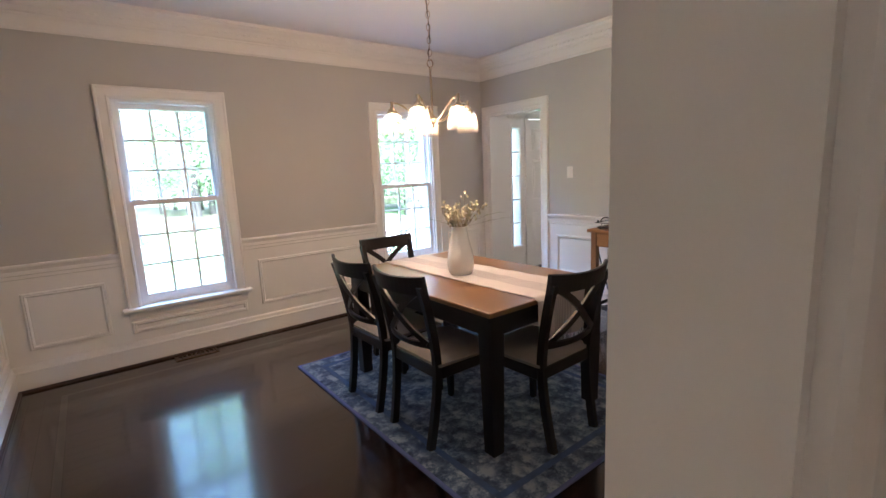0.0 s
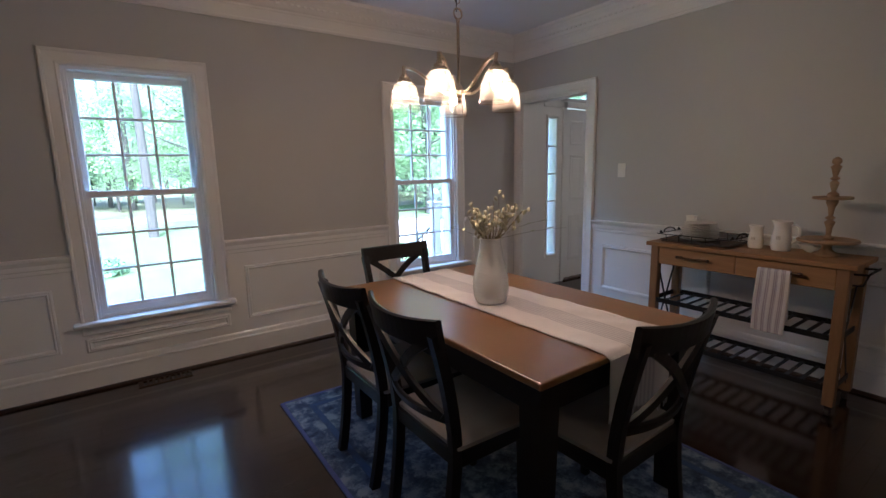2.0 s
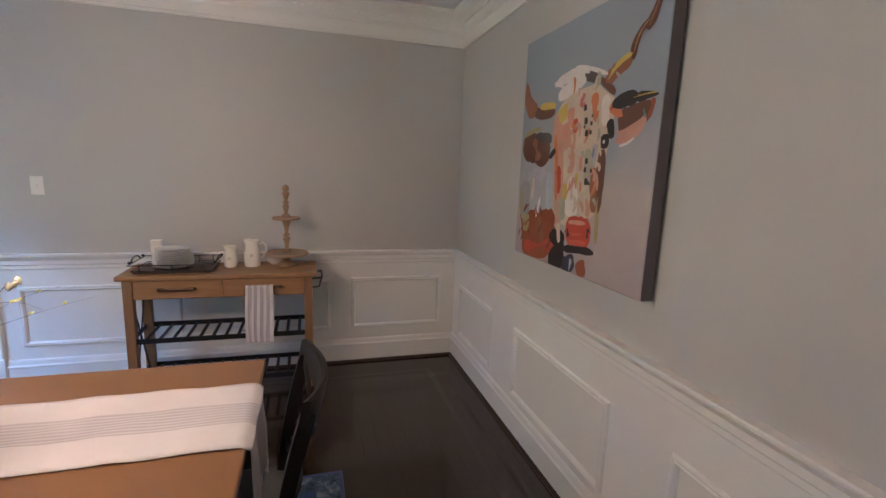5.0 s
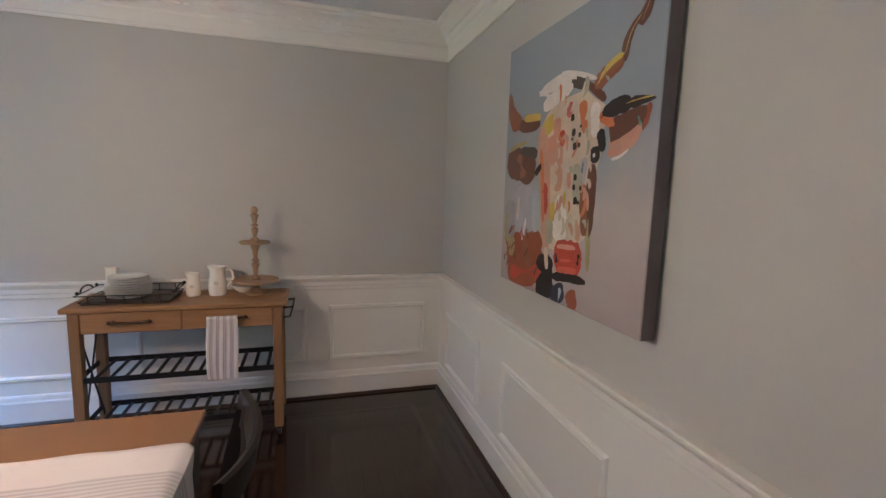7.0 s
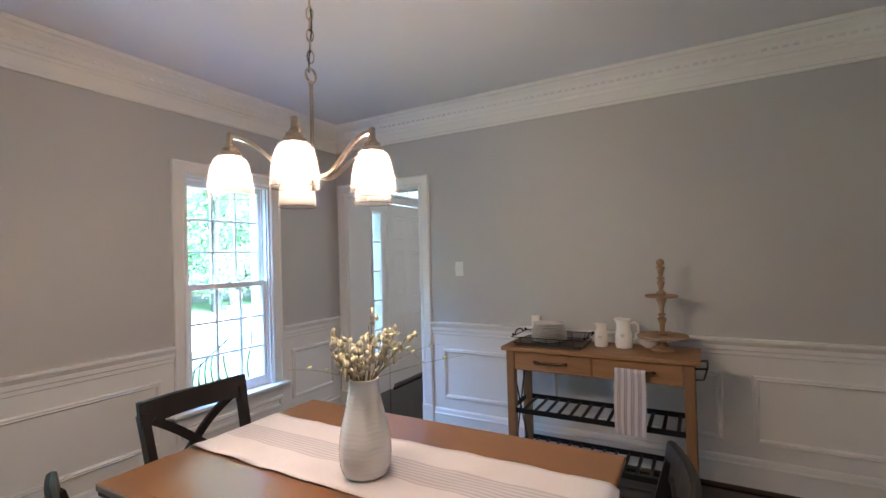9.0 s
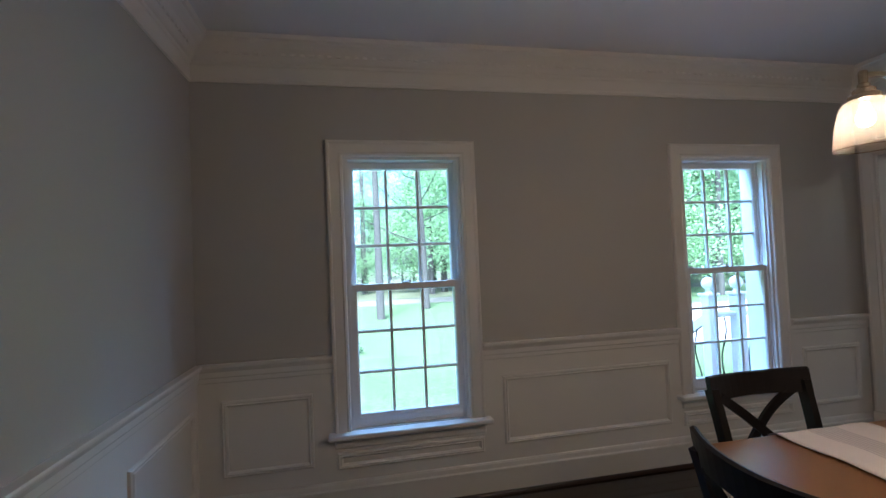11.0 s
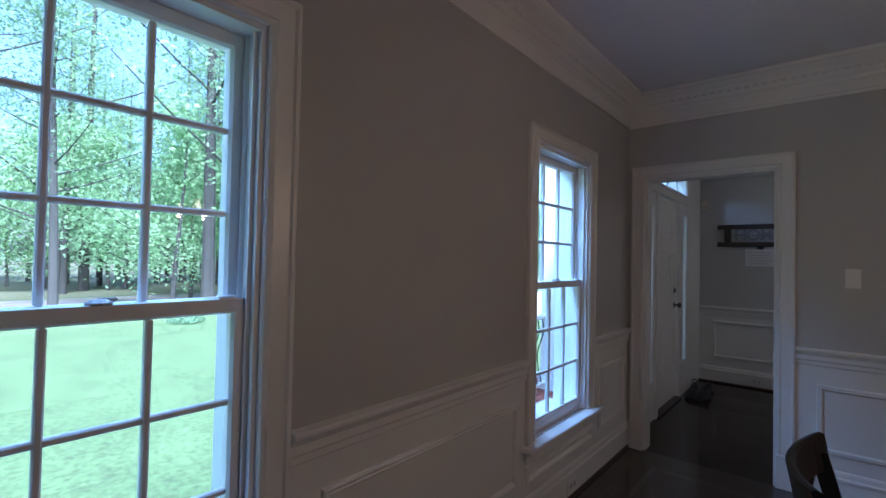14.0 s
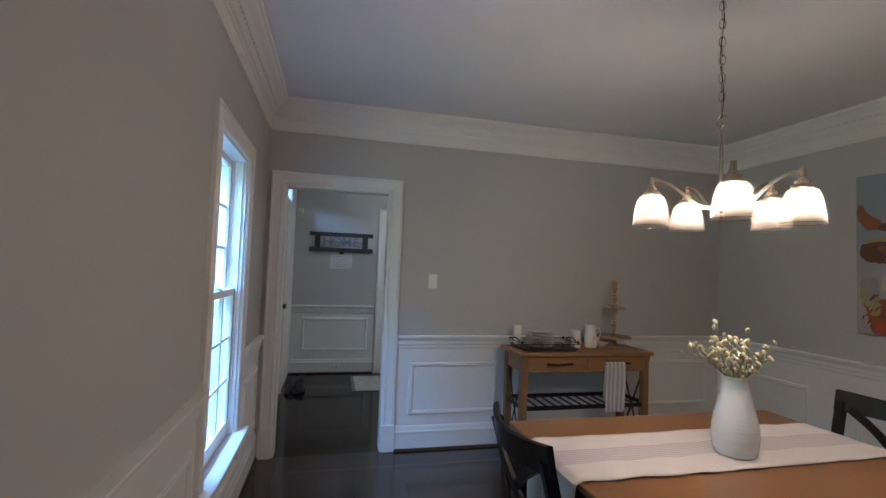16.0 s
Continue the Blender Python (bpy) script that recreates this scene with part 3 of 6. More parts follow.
def make_chair():
    c = thing("dining_chair", None, "black wooden cross-back dining chair with beige padded seat", "chair", "chairs round the dining table")
    W, F, B = 0.225, 0.20, -0.205
    # rear posts sweep back above the seat
    for s in (-1, 1):
        pts = []
        for k in range(13):
            z = 0.013 + 0.865 * k / 12
            y = B - 0.055 * max(0, (0.42 - z) / 0.42) ** 1.6 - 0.085 * max(0, (z - 0.44) / 0.44) ** 1.5
            pts.append((s * (0.174 + 0.040 * z), y, z))
        part("back_leg", bar(bmesh.new(), pts, 0.030, 0.040, (0, 1, 0.05)), DARKWOOD, c)
        bm = bmesh.new()
        vs = [bm.verts.new((s * 0.20 + q * u, F - 0.02 + q * v, z)) for z, q in ((0.013, 0.014), (0.44, 0.021)) for u, v in ((-1, -1), (1, -1), (1, 1), (-1, 1))]
        for f in ((3, 2, 1, 0), (4, 5, 6, 7), (0, 1, 5, 4), (1, 2, 6, 5), (2, 3, 7, 6), (3, 0, 4, 7)):
            bm.faces.new([vs[i] for i in f])
        part("front_leg", bm, DARKWOOD, c)
        part("side_rail", cube(min(s * 0.213, s * 0.190), max(s * 0.213, s * 0.190), B + 0.015, F - 0.03, 0.385, 0.445, 0.003), DARKWOOD, c)
    part("front_rail", cube(-0.185, 0.185, F - 0.034, F - 0.012, 0.385, 0.445, 0.003), DARKWOOD, c)
    part("rear_rail", cube(-0.185, 0.185, B - 0.012, B + 0.010, 0.385, 0.445, 0.003), DARKWOOD, c)

    def sweep(z0, z1, x, y0, lean, bow, th):
        """A bowed rail between the posts."""
        bm = bmesh.new()
        rows = []
        N = 14
        for k in range(N + 1):
            a = -1 + 2 * k / N
            yy = y0 - bow * (1 - a * a)
            top = z1 - 0.010 + 0.012 * a * a
            rows.append([bm.verts.new(p) for p in ((a * x, yy + th / 2, z0), (a * x, yy - th / 2, z0), (a * x, yy - th / 2 - lean, top - 0.004), (a * x, yy - lean, top), (a * x, yy + th / 2 - lean, top - 0.004))])
        for p, q in zip(rows, rows[1:]):
            for i in range(5):
                bm.faces.new((p[i], p[(i + 1) % 5], q[(i + 1) % 5], q[i]))
        bm.faces.new(rows[0]); bm.faces.new(rows[-1][::-1])
        return bm

    part("crest_rail", sweep(0.832, 0.928, 0.228, B - 0.066, 0.016, 0.056, 0.022), DARKWOOD, c)
    part("lower_rail", sweep(0.545, 0.585, 0.196, B - 0.012, 0.006, 0.042, 0.020), DARKWOOD, c)
    for s in (-1, 1):
        pts = []
        for k in range(11):
            a = k / 10
            x = s * (-0.172 + 0.344 * a + 0.010 * math.sin(2 * math.pi * a))
            z = 0.575 + 0.27 * a
            y = B - 0.018 - 0.06 * a ** 1.4 - 0.046 * (1 - (x / 0.2) ** 2) + s * 0.005
            pts.append((x, y, z))
        part("cross_slat", bar(bmesh.new(), pts, 0.034, 0.014, (0, 1, 0)), DARKWOOD, c)
    # padded seat
    bm = bmesh.new()
    N = 10
    grid = []
    for i in range(N + 1):
        row = []
        for j in range(N + 1):
            a, b = -1 + 2 * i / N, -1 + 2 * j / N
            wx = W * (0.93 + 0.07 * (b + 1) / 2)
            h = (1 - abs(a) ** 4) * (1 - abs(b) ** 4)
            row.append(bm.verts.new((a * wx, (F + B) / 2 + b * (F - B) / 2 * 1.02, 0.462 + 0.034 * h ** 0.5)))
        grid.append(row)
    for i in range(N):
        for j in range(N):
            bm.faces.new((grid[i][j], grid[i + 1][j], grid[i + 1][j + 1], grid[i][j + 1]))
    rim = [grid[i][0] for i in range(N)] + [grid[N][j] for j in range(N)] + [grid[i][N] for i in range(N, 0, -1)] + [grid[0][j] for j in range(N, 0, -1)]
    low = [bm.verts.new((v.co.x * 0.985, v.co.y * 0.985, 0.444)) for v in rim]
    for k in range(len(rim)):
        bm.faces.new((rim[k], rim[(k + 1) % len(rim)], low[(k + 1) % len(rim)], low[k]))
    bm.faces.new(low)
    part("seat", bm, SEAT, c, "beige padded fabric seat", smooth=True)
    return c


chair = make_chair()
chair.matrix_world = pose(2.012, 1.89, 0, 0, 0, -90)
copy_thing(chair, pose(2.005, 2.395, 0, 0, 0, -90))
copy_thing(chair, pose(2.350, 2.745, 0, 0, 0, 180))
copy_thing(chair, pose(2.358, 1.548, 0, 0, 0, 1))

# ---- chandelier ----
def shade_mat():
    m = bpy.data.materials.new("shade_glass")
    m.use_nodes = True
    n, l = m.node_tree.nodes, m.node_tree.links
    n.remove(n["Principled BSDF"])
    tc, sp = n.new("ShaderNodeTexCoord"), n.new("ShaderNodeSeparateXYZ")
    no = n.new("ShaderNodeTexNoise"); no.inputs["Scale"].default_value = 60
    l.new(tc.outputs["Object"], sp.inputs[0]); l.new(tc.outputs["Object"], no.inputs["Vector"])
    ad = n.new("ShaderNodeMath"); ad.operation = "MULTIPLY_ADD"; ad.inputs[1].default_value = 0.03
    l.new(no.outputs[0], ad.inputs[0]); l.new(sp.outputs["Z"], ad.inputs[2])
    cr = n.new("ShaderNodeMapRange")
    cr.inputs["From Min"].default_value, cr.inputs["From Max"].default_value = -0.104, -0.020
    cr.inputs["To Min"].default_value, cr.inputs["To Max"].default_value = 0.003, 0.055
    l.new(ad.outputs[0], cr.inputs["Value"])
    tl, tr, gl, mx, m2, fr = n.new("ShaderNodeBsdfTranslucent"), n.new("ShaderNodeBsdfTransparent"), n.new("ShaderNodeBsdfGlossy"), n.new("ShaderNodeMixShader"), n.new("ShaderNodeMixShader"), n.new("ShaderNodeLayerWeight")
    tl.inputs[0].default_value = (0.95, 0.90, 0.82, 1)
    tr.inputs[0].default_value = (0.97, 0.95, 0.92, 1)
    gl.inputs["Roughness"].default_value = 0.08
    l.new(cr.outputs[0], mx.inputs[0]); l.new(tr.outputs[0], mx.inputs[1]); l.new(tl.outputs[0], mx.inputs[2])
    fa = n.new("ShaderNodeMath"); fa.operation = "MULTIPLY"; fa.inputs[1].default_value = 0.10; l.new(fr.outputs["Facing"], fa.inputs[0]); l.new(fa.outputs[0], m2.inputs[0]); l.new(mx.outputs[0], m2.inputs[1]); l.new(gl.outputs[0], m2.inputs[2])
    l.new(m2.outputs[0], n["Material Output"].inputs[0])
    return m


def glow_mat(name, color, strength):
    m = bpy.data.materials.new(name)
    m.use_nodes = True
    b = m.node_tree.nodes["Principled BSDF"]
    b.inputs["Base Color"].default_value = (0.9, 0.9, 0.9, 1)
    b.inputs["Emission Color"].default_value, b.inputs["Emission Strength"].default_value = (*color, 1), strength
    return m


SHADE = shade_mat()
RIM = glass_mat('rim_glass', (0.8, 0.75, 0.68), 0.1)
BULB = glow_mat("bulb_glow", (1.0, 0.72, 0.42), 6.0)
CX, CY = 2.282, 2.267
ch = thing("chandelier", pose(CX, CY, 0), "brushed nickel chandelier with five lit frosted glass shades", "chandelier")
part("canopy", lathe(bmesh.new(), [(0.062, ZC - 0.002), (0.060, ZC - 0.016), (0.040, ZC - 0.026), (0.012, ZC - 0.032), (0.008, ZC - 0.045)][::-1], 24), NICKEL, ch, smooth=True)
# chain of oval links
link_me = None
z, k = 2.640, 0
while z > 2.080:
    if link_me is None:
        pts = [(0.011 * math.cos(a), 0, 0.021 * math.sin(a)) for a in [2 * math.pi * i / 14 for i in range(15)]]
        lk = part("chain_link", tube(bmesh.new(), pts, 0.0026, 6), NICKEL, ch, smooth=True)
        link_me = lk.data
    else:
        lk = shared("chain_link", link_me, ch)
    lk.location, lk.rotation_euler = (0, 0, z), (0, 0, 0.9 + (math.pi / 2) * (k % 2))
    z -= 0.0355
    k += 1
pts = [(0.022 * math.cos(a), 0, 2.047 + 0.022 * math.sin(a)) for a in [2 * math.pi * i / 20 for i in range(21)]]
part("hanging_ring", tube(bmesh.new(), pts, 0.004, 8), NICKEL, ch, smooth=True)
part("cord", tube(bmesh.new(), [(0.006 * math.sin(i), 0.006 * math.cos(i), 2.65 - i * 0.0495) for i in range(13)], 0.0022, 6), IRON, ch)
part("stem", lathe(bmesh.new(), [(0.004, 2.029), (0.008, 2.023), (0.008, 2.015), (0.0065, 2.007), (0.0065, 1.754), (0.011, 1.75), (0.019, 1.738), (0.022, 1.725), (0.02, 1.706), (0.012, 1.696), (0.009, 1.688), (0.011, 1.682), (0.008, 1.674), (0.003, 1.67)][::-1], 20), NICKEL, ch, smooth=True)
AR, AZ, SC = 0.243, 1.811, 0.78
shade_prof = [(0.034, 0.0), (0.050, -0.002), (0.059, -0.009), (0.066, -0.024), (0.074, -0.055), (0.081, -0.100), (0.086, -0.150), (0.088, -0.182)]
shade_prof = [(SC * r_, 0.85 * SC * z_) for r_, z_ in shade_prof]
for angle in (59, 143.5, 214.4, 270.7, 346.2):
    a = radians(angle)
    ca, sa = math.cos(a), math.sin(a)
    pts = []
    for q in range(17):
        s = q / 16
        r = 0.020 + (AR - 0.020) * s
        u = min(1, max(0, (s - 0.16) / 0.78)) ** 0.85
        zz = 1.714 + (AZ + 0.014 - 1.714) * u * u * (3 - 2 * u)
        pts.append((r * ca, r * sa, zz))
    arm = part("arm", bar(bmesh.new(), pts, 0.013, 0.011, (0, 0, 1)), NICKEL, ch)
    ho = part("lamp_holder", lathe(bmesh.new(), [(0.010, 0.034), (0.0125, 0.031), (0.0125, -0.006), (0.017, -0.010), (0.017, -0.020), (0.027, -0.024), (0.030, -0.027), (0.030, -0.040), (0.041, -0.044), (0.043, -0.048), (0.043, -0.060)][::-1], 20), NICKEL, ch, smooth=True)
    ho.scale = (SC, SC, SC)
    ho.location = (AR * ca, AR * sa, AZ)
    bm = lathe(bmesh.new(), shade_prof + [(r - 0.003, z) for r, z in shade_prof[::-1]], 28, cap=False)
    sh = part("shade", bm, SHADE, ch, "frosted glass shade, clear at the rim", smooth=True)
    sh.location = (AR * ca, AR * sa, AZ - 0.047)
    part("shade_rim", tube(bmesh.new(), [(AR * ca + SC * 0.0865 * math.cos(b_), AR * sa + SC * 0.0865 * math.sin(b_), AZ - 0.047 - 0.85 * SC * 0.182) for b_ in [2 * math.pi * q / 32 for q in range(33)]], 0.0016, 6), RIM, ch, "clear polished glass rim", smooth=True)
    bu = part("bulb", lathe(bmesh.new(), [(0.003, -0.086), (0.016, -0.082), (0.024, -0.066), (0.023, -0.048), (0.014, -0.026), (0.011, -0.010)], 16), BULB, ch, "glowing warm bulb", smooth=True)
    bu.scale = (SC, SC, SC)
    bu.location = (AR * ca, AR * sa, AZ - 0.047)
    ld = bpy.data.lights.new("chandelier_lamp", "POINT")
    ld.energy, ld.color, ld.shadow_soft_size = LAMP_W, (1.0, 0.62, 0.32), 0.02
    lo = new("chandelier_lamp", ld)
    lo.location = (CX + AR * ca, CY + AR * sa, AZ - 0.047 - 0.085)

# ---- kitchen and foyer ceiling lights ----
def flush_light(x, y, watts):
    f = thing("ceiling_light", pose(x, y, ZC), "round flush ceiling light, lit", "ceiling light")
    part("rim", lathe(bmesh.new(), [(0.15, -0.001), (0.16, -0.02), (0.15, -0.035), (0.14, -0.035)], 28), NICKEL, f, smooth=True)
    part("diffuser", lathe(bmesh.new(), [(0.139, -0.03), (0.12, -0.06), (0.07, -0.082), (0.01, -0.088)], 28), glow_mat("diffuser_glow", (1.0, 0.78, 0.52), watts), f, smooth=True)


flush_light(1.4, -1.0, 9.4)
flush_light(6.3, 2.2, 9.5)

# ---- outdoors ----
GZ = -0.9
GRASS = mat("grass", (0.082, 0.130, 0.050), 0.95, 0.40, 1.4, 0.9, 16, fine=0.80)
setting("ground", cube(-600, 600, YN + WTN, 900, GZ - 0.2, GZ), GRASS, "mown green lawn", "lawn")
setting("ground_under_house", cube(-600, 600, -600, YN + WTN - 0.001, GZ - 0.2, GZ), GRASS, "lawn round the house", "lawn")
setting("driveway", cube(-60, 60, 27.5, 31.0, GZ, GZ + 0.02), mat("gravel", (0.17, 0.155, 0.135), 0.95, 0.2, 3, 0.6, 25, fine=0.2), "pale gravel driveway", "driveway")
setting("forest_floor", cube(-120, 160, 31.6, 140, GZ, GZ + 0.015), mat("leaf_litter", (0.11, 0.115, 0.060), 0.95, 0.4, 0.5, 0.8, 9, fine=0.4), "brown leaf litter under the trees", "forest floor")
setting("garden_path", cube(1.75, 4.6, 6.72, 7.4, GZ, GZ + 0.03, 0.01), mat("concrete", (0.50, 0.49, 0.46), 0.9, 0.12, 2, 0.3, 40), "pale concrete garden path", "path")
setting("parking_court", cube(8.3, 32, 11.6, 19.2, GZ, GZ + 0.02), mat("pale_concrete", (0.48, 0.47, 0.45), 0.9, 0.12, 1.5, 0.3, 30, fine=0.08), "pale concrete parking court beyond the porch", "driveway")
setting("house_foundation", cube(XW - 0.6, FX + 2.2, KS - 0.3, YN + WTN - 0.002, GZ, -0.105), BRICK, "brick house foundation", "foundation")
BARK = mat("bark", (0.055, 0.054, 0.048), 0.95, 0.35, 3, 0.8, 20, stretch=(3, 3, 0.5), fine=0.2)
LEAVES = [mat("leaf_spring", (0.27, 0.40, 0.21), 0.7, 0.35, 0.6, island=0.3), mat("leaf_deep", (0.17, 0.28, 0.16), 0.7, 0.35, 0.6, island=0.3), mat("leaf_pine", (0.14, 0.22, 0.14), 0.7, 0.3, 0.6, island=0.3)]

for lm in LEAVES:
    # thin leaves let light through
    ln, ll = lm.node_tree.nodes, lm.node_tree.links
    lb = ln["Principled BSDF"]
    tl, mx = ln.new("ShaderNodeBsdfTranslucent"), ln.new("ShaderNodeMixShader")
    mx.inputs[0].default_value = 0.45
    ll.new(lb.inputs["Base Color"].links[0].from_socket, tl.inputs[0])
    ll.new(lb.outputs[0], mx.inputs[1]); ll.new(tl.outputs[0], mx.inputs[2])
    ll.new(mx.outputs[0], ln["Material Output"].inputs[0])


def make_tree(seed, h, trunk_r, leaf, first, spread, leaves, size, label):
    r = random.Random(seed)
    t = thing("tree", None, label, "tree", "trees beyond the lawn")
    bm = bmesh.new()
    bend = (r.uniform(-0.4, 0.4), r.uniform(-0.4, 0.4))

    def axis(s):
        return Vector((bend[0] * math.sin(2.5 * s) * s, bend[1] * math.sin(2.1 * s + 0.5) * s, h * s))
    tube(bm, [axis(k / 10) for k in range(11)], trunk_r, 9, trunk_r * 0.15)
    tips = []
    for k in range(16):
        s = first + (0.97 - first) * (k + r.random()) / 16
        p = axis(s)
        an = r.uniform(0, 2 * math.pi)
        ln = spread * (1.15 - s) * r.uniform(0.7, 1.2)
        q = [p + Vector((math.cos(an) * ln * u, math.sin(an) * ln * u, ln * (0.35 * u + 0.15 * u * u))) for u in (0, 0.35, 0.7, 1.0)]
        tube(bm, q, trunk_r * 0.30 * (1.1 - s), 5, 0.012)
        tips += q[1:]
    part("trunk", bm, BARK, t, smooth=True)
    vs, fs = [], []
    for k in range(leaves):
        c = r.choice(tips) + Vector((r.gauss(0, 0.22), r.gauss(0, 0.22), r.gauss(0, 0.20))) * spread * 0.55
        u = Vector((r.gauss(0, 1), r.gauss(0, 1), r.gauss(0, 0.6))).normalized()
        w = u.cross(Vector((r.gauss(0, 1), r.gauss(0, 1), r.gauss(0, 1)))).normalized()
        a = size * r.uniform(0.6, 1.4)
        i = len(vs)
        vs += [c - u * a, c + w * a * 0.5, c + u * a, c - w * a * 0.5]
        fs.append((i, i + 1, i + 2, i + 3))
    me = bpy.data.meshes.new("crown")
    me.from_pydata(vs, [], fs)
    me.materials.append(leaf)
    cr = new("crown", me)
    cr.parent = t
    return t


kinds = [make_tree(1, 15, 0.17, LEAVES[0], 0.14, 5.0, 7000, 0.07, "tall slender tree with light green spring leaves"),
         make_tree(2, 18, 0.20, LEAVES[1], 0.22, 4.8, 6000, 0.07, "tall dark-trunked tree with deep green leaves"),
         make_tree(3, 20, 0.22, LEAVES[2], 0.42, 4.2, 3600, 0.075, "tall pine with a bare trunk and sparse crown"),
         make_tree(4, 6.5, 0.08, LEAVES[0], 0.10, 2.9, 8000, 0.065, "low leafy understorey tree")]
r = random.Random(11)
near = [(-6.5, 27), (-3.2, 23), (1.9, 21.0), (4.4, 24.3), (7.7, 16.6), (10.8, 24), (14.5, 21), (19, 24), (24, 21.5), (30, 25)]
far = [(r.uniform(-34, 62), r.uniform(33, 46)) for _ in range(60)] + [(r.uniform(-60, 90), r.uniform(46, 74)) for _ in range(50)]
for i, (x, y) in enumerate(far):
    m = pose(x, y, GZ - 0.05, 0, 0, r.uniform(0, 360)) @ Matrix.Scale(r.uniform(0.8, 1.2), 4)
    if i < 4:
        kinds[i].matrix_world = m
    else:
        copy_thing(kinds[(i * 7 + i // 3) % 4], m).scale = m.to_scale()
for i in range(120):
    x, y = -48 + i * 1.0 + r.uniform(-0.6, 0.6), r.uniform(34, 50)
    m = pose(x, y, GZ - 0.05, 0, 0, r.uniform(0, 360)) @ Matrix.Scale(r.uniform(0.8, 1.9), 4)
    copy_thing(kinds[3 if i % 4 else 0], m).scale = m.to_scale()
for i, (x, y) in enumerate(near):
    m = pose(x, y, GZ - 0.05, 0, 0, r.uniform(0, 360)) @ Matrix.Scale(r.uniform(0.7, 0.95), 4)
    copy_thing(kinds[2 if i % 3 else 1], m).scale = m.to_scale()

for i in range(30):
    x, y = 9 + i * 0.95 + r.uniform(-0.5, 0.5), r.uniform(20.5, 29)
    m = pose(x, y, GZ - 0.05, 0, 0, r.uniform(0, 360)) @ Matrix.Scale(r.uniform(0.9, 1.5), 4)
    copy_thing(kinds[(3, 1, 3, 0)[i % 4]], m).scale = m.to_scale()


def make_bush(x, y, rad, seed):
    q = random.Random(seed)
    b = thing("shrub", pose(x, y, GZ), "small rounded green shrub on the lawn", "shrub", "shrubs on the lawn")
    bm = bmesh.new()
    for k in range(7):
        an = 2 * math.pi * k / 7
        tube(bm, [(0, 0, 0), (0.4 * rad * math.cos(an), 0.4 * rad * math.sin(an), 0.6 * rad)], 0.012, 5, 0.005)
    part("twig_base", bm, BARK, b)
    vs, fs = [], []
    for k in range(700):
        d = Vector((q.gauss(0, 1), q.gauss(0, 1), abs(q.gauss(0, 1)))).normalized() * rad * q.uniform(0.5, 1.05)
        d.z = d.z * 0.8 + 0.05
        u = Vector((q.gauss(0, 1), q.gauss(0, 1), q.gauss(0, 1))).normalized() * 0.05
        w = u.cross(d).normalized() * 0.03
        i = len(vs)
        vs += [d - u, d + w, d + u, d - w]
        fs.append((i, i + 1, i + 2, i + 3))
    me = bpy.data.meshes.new("foliage"); me.from_pydata(vs, [], fs); me.materials.append(LEAVES[1])
    o = new("foliage", me); o.parent = b


make_bush(0.5, 13.7, 0.48, 1)
make_bush(7.0, 19.3, 0.55, 2)
make_bush(12.5, 22.5, 0.7, 3)

# front porch: brick floor, balustrade, steps
PZ = -0.16
setting("porch_base", cube(3.4, 8.4, YN + WTN + 0.001, 6.05, GZ, PZ - 0.01), MORTAR, "porch base", "porch")
bm = bmesh.new()
nx = 0
y = YN + WTN + 0.10
row = 0
while y < 5.95:
    x = 3.41 - (0.105 if row % 2 else 0)
    while x < 8.3:
        a, b = max(x, 3.405), min(x + 0.20, 8.39)
        box(bm, a, b, y, y + 0.09, PZ - 0.04, PZ)
        x += 0.21
    y += 0.10
    row += 1
tagged(part("porch_paving", bm, BRICK), "red brick porch floor", "paving", kind="stuff")
for k, (dz, dy) in enumerate(((0.18, 0.32), (0.36, 0.64), (0.54, 0.96))):
    setting("porch_step", cube(3.45, 4.36, 6.05 + dy - 0.32, 6.05 + dy, GZ, PZ - dz), BRICK, "red brick porch step", "step")
ball = [(0.004, 0.0), (0.030, 0.004), (0.052, 0.022), (0.064, 0.055), (0.062, 0.085), (0.045, 0.115), (0.020, 0.130), (0.003, 0.134)]
newel = thing("newel_post", pose(4.42, 5.62, PZ), "white porch newel post with a ball finial", "newel post", "porch newel posts")
part("shaft", cube(-0.055, 0.055, -0.055, 0.055, 0, 1.10, 0.006), EXT_WHITE, newel)
part("cap", cube(-0.075, 0.075, -0.075, 0.075, 1.10, 1.13, 0.006), EXT_WHITE, newel)
part("neck", lathe(bmesh.new(), [(0.04, 1.13), (0.028, 1.15), (0.028, 1.17)], 16), EXT_WHITE, newel, smooth=True)
part("ball_finial", lathe(bmesh.new(), [(a, b + 1.165) for a, b in ball], 18), EXT_WHITE, newel, smooth=True)
for x in (4.76, 8.3):
    copy_thing(newel, pose(x, 5.62, PZ))


def balustrade(x0, x1):
    bl = thing("porch_railing", pose(0, 5.62, PZ), "white porch railing with wavy dark iron balusters", "railing", "porch railings")
    part("top_rail", cube(x0, x1, -0.045, 0.045, 0.88, 0.93, 0.012), EXT_WHITE, bl)
    part("bottom_rail", cube(x0, x1, -0.03, 0.03, 0.08, 0.12, 0.006), EXT_WHITE, bl)
    n = max(2, round((x1 - x0) / 0.11))
    me = None
    for k in range(1, n):
        if me is None:
            p = [(0, 0.05 * math.sin(math.pi * (u / 10)) ** 3 + 0.03 * math.sin(2 * math.pi * u / 10), 0.12 + 0.76 * u / 10) for u in range(11)]
            ob = part("baluster", tube(bmesh.new(), p, 0.008, 6), IRON, bl)
            me = ob.data
        else:
            ob = shared("baluster", me, bl)
        ob.location = (x0 + (x1 - x0) * k / n, 0, 0)


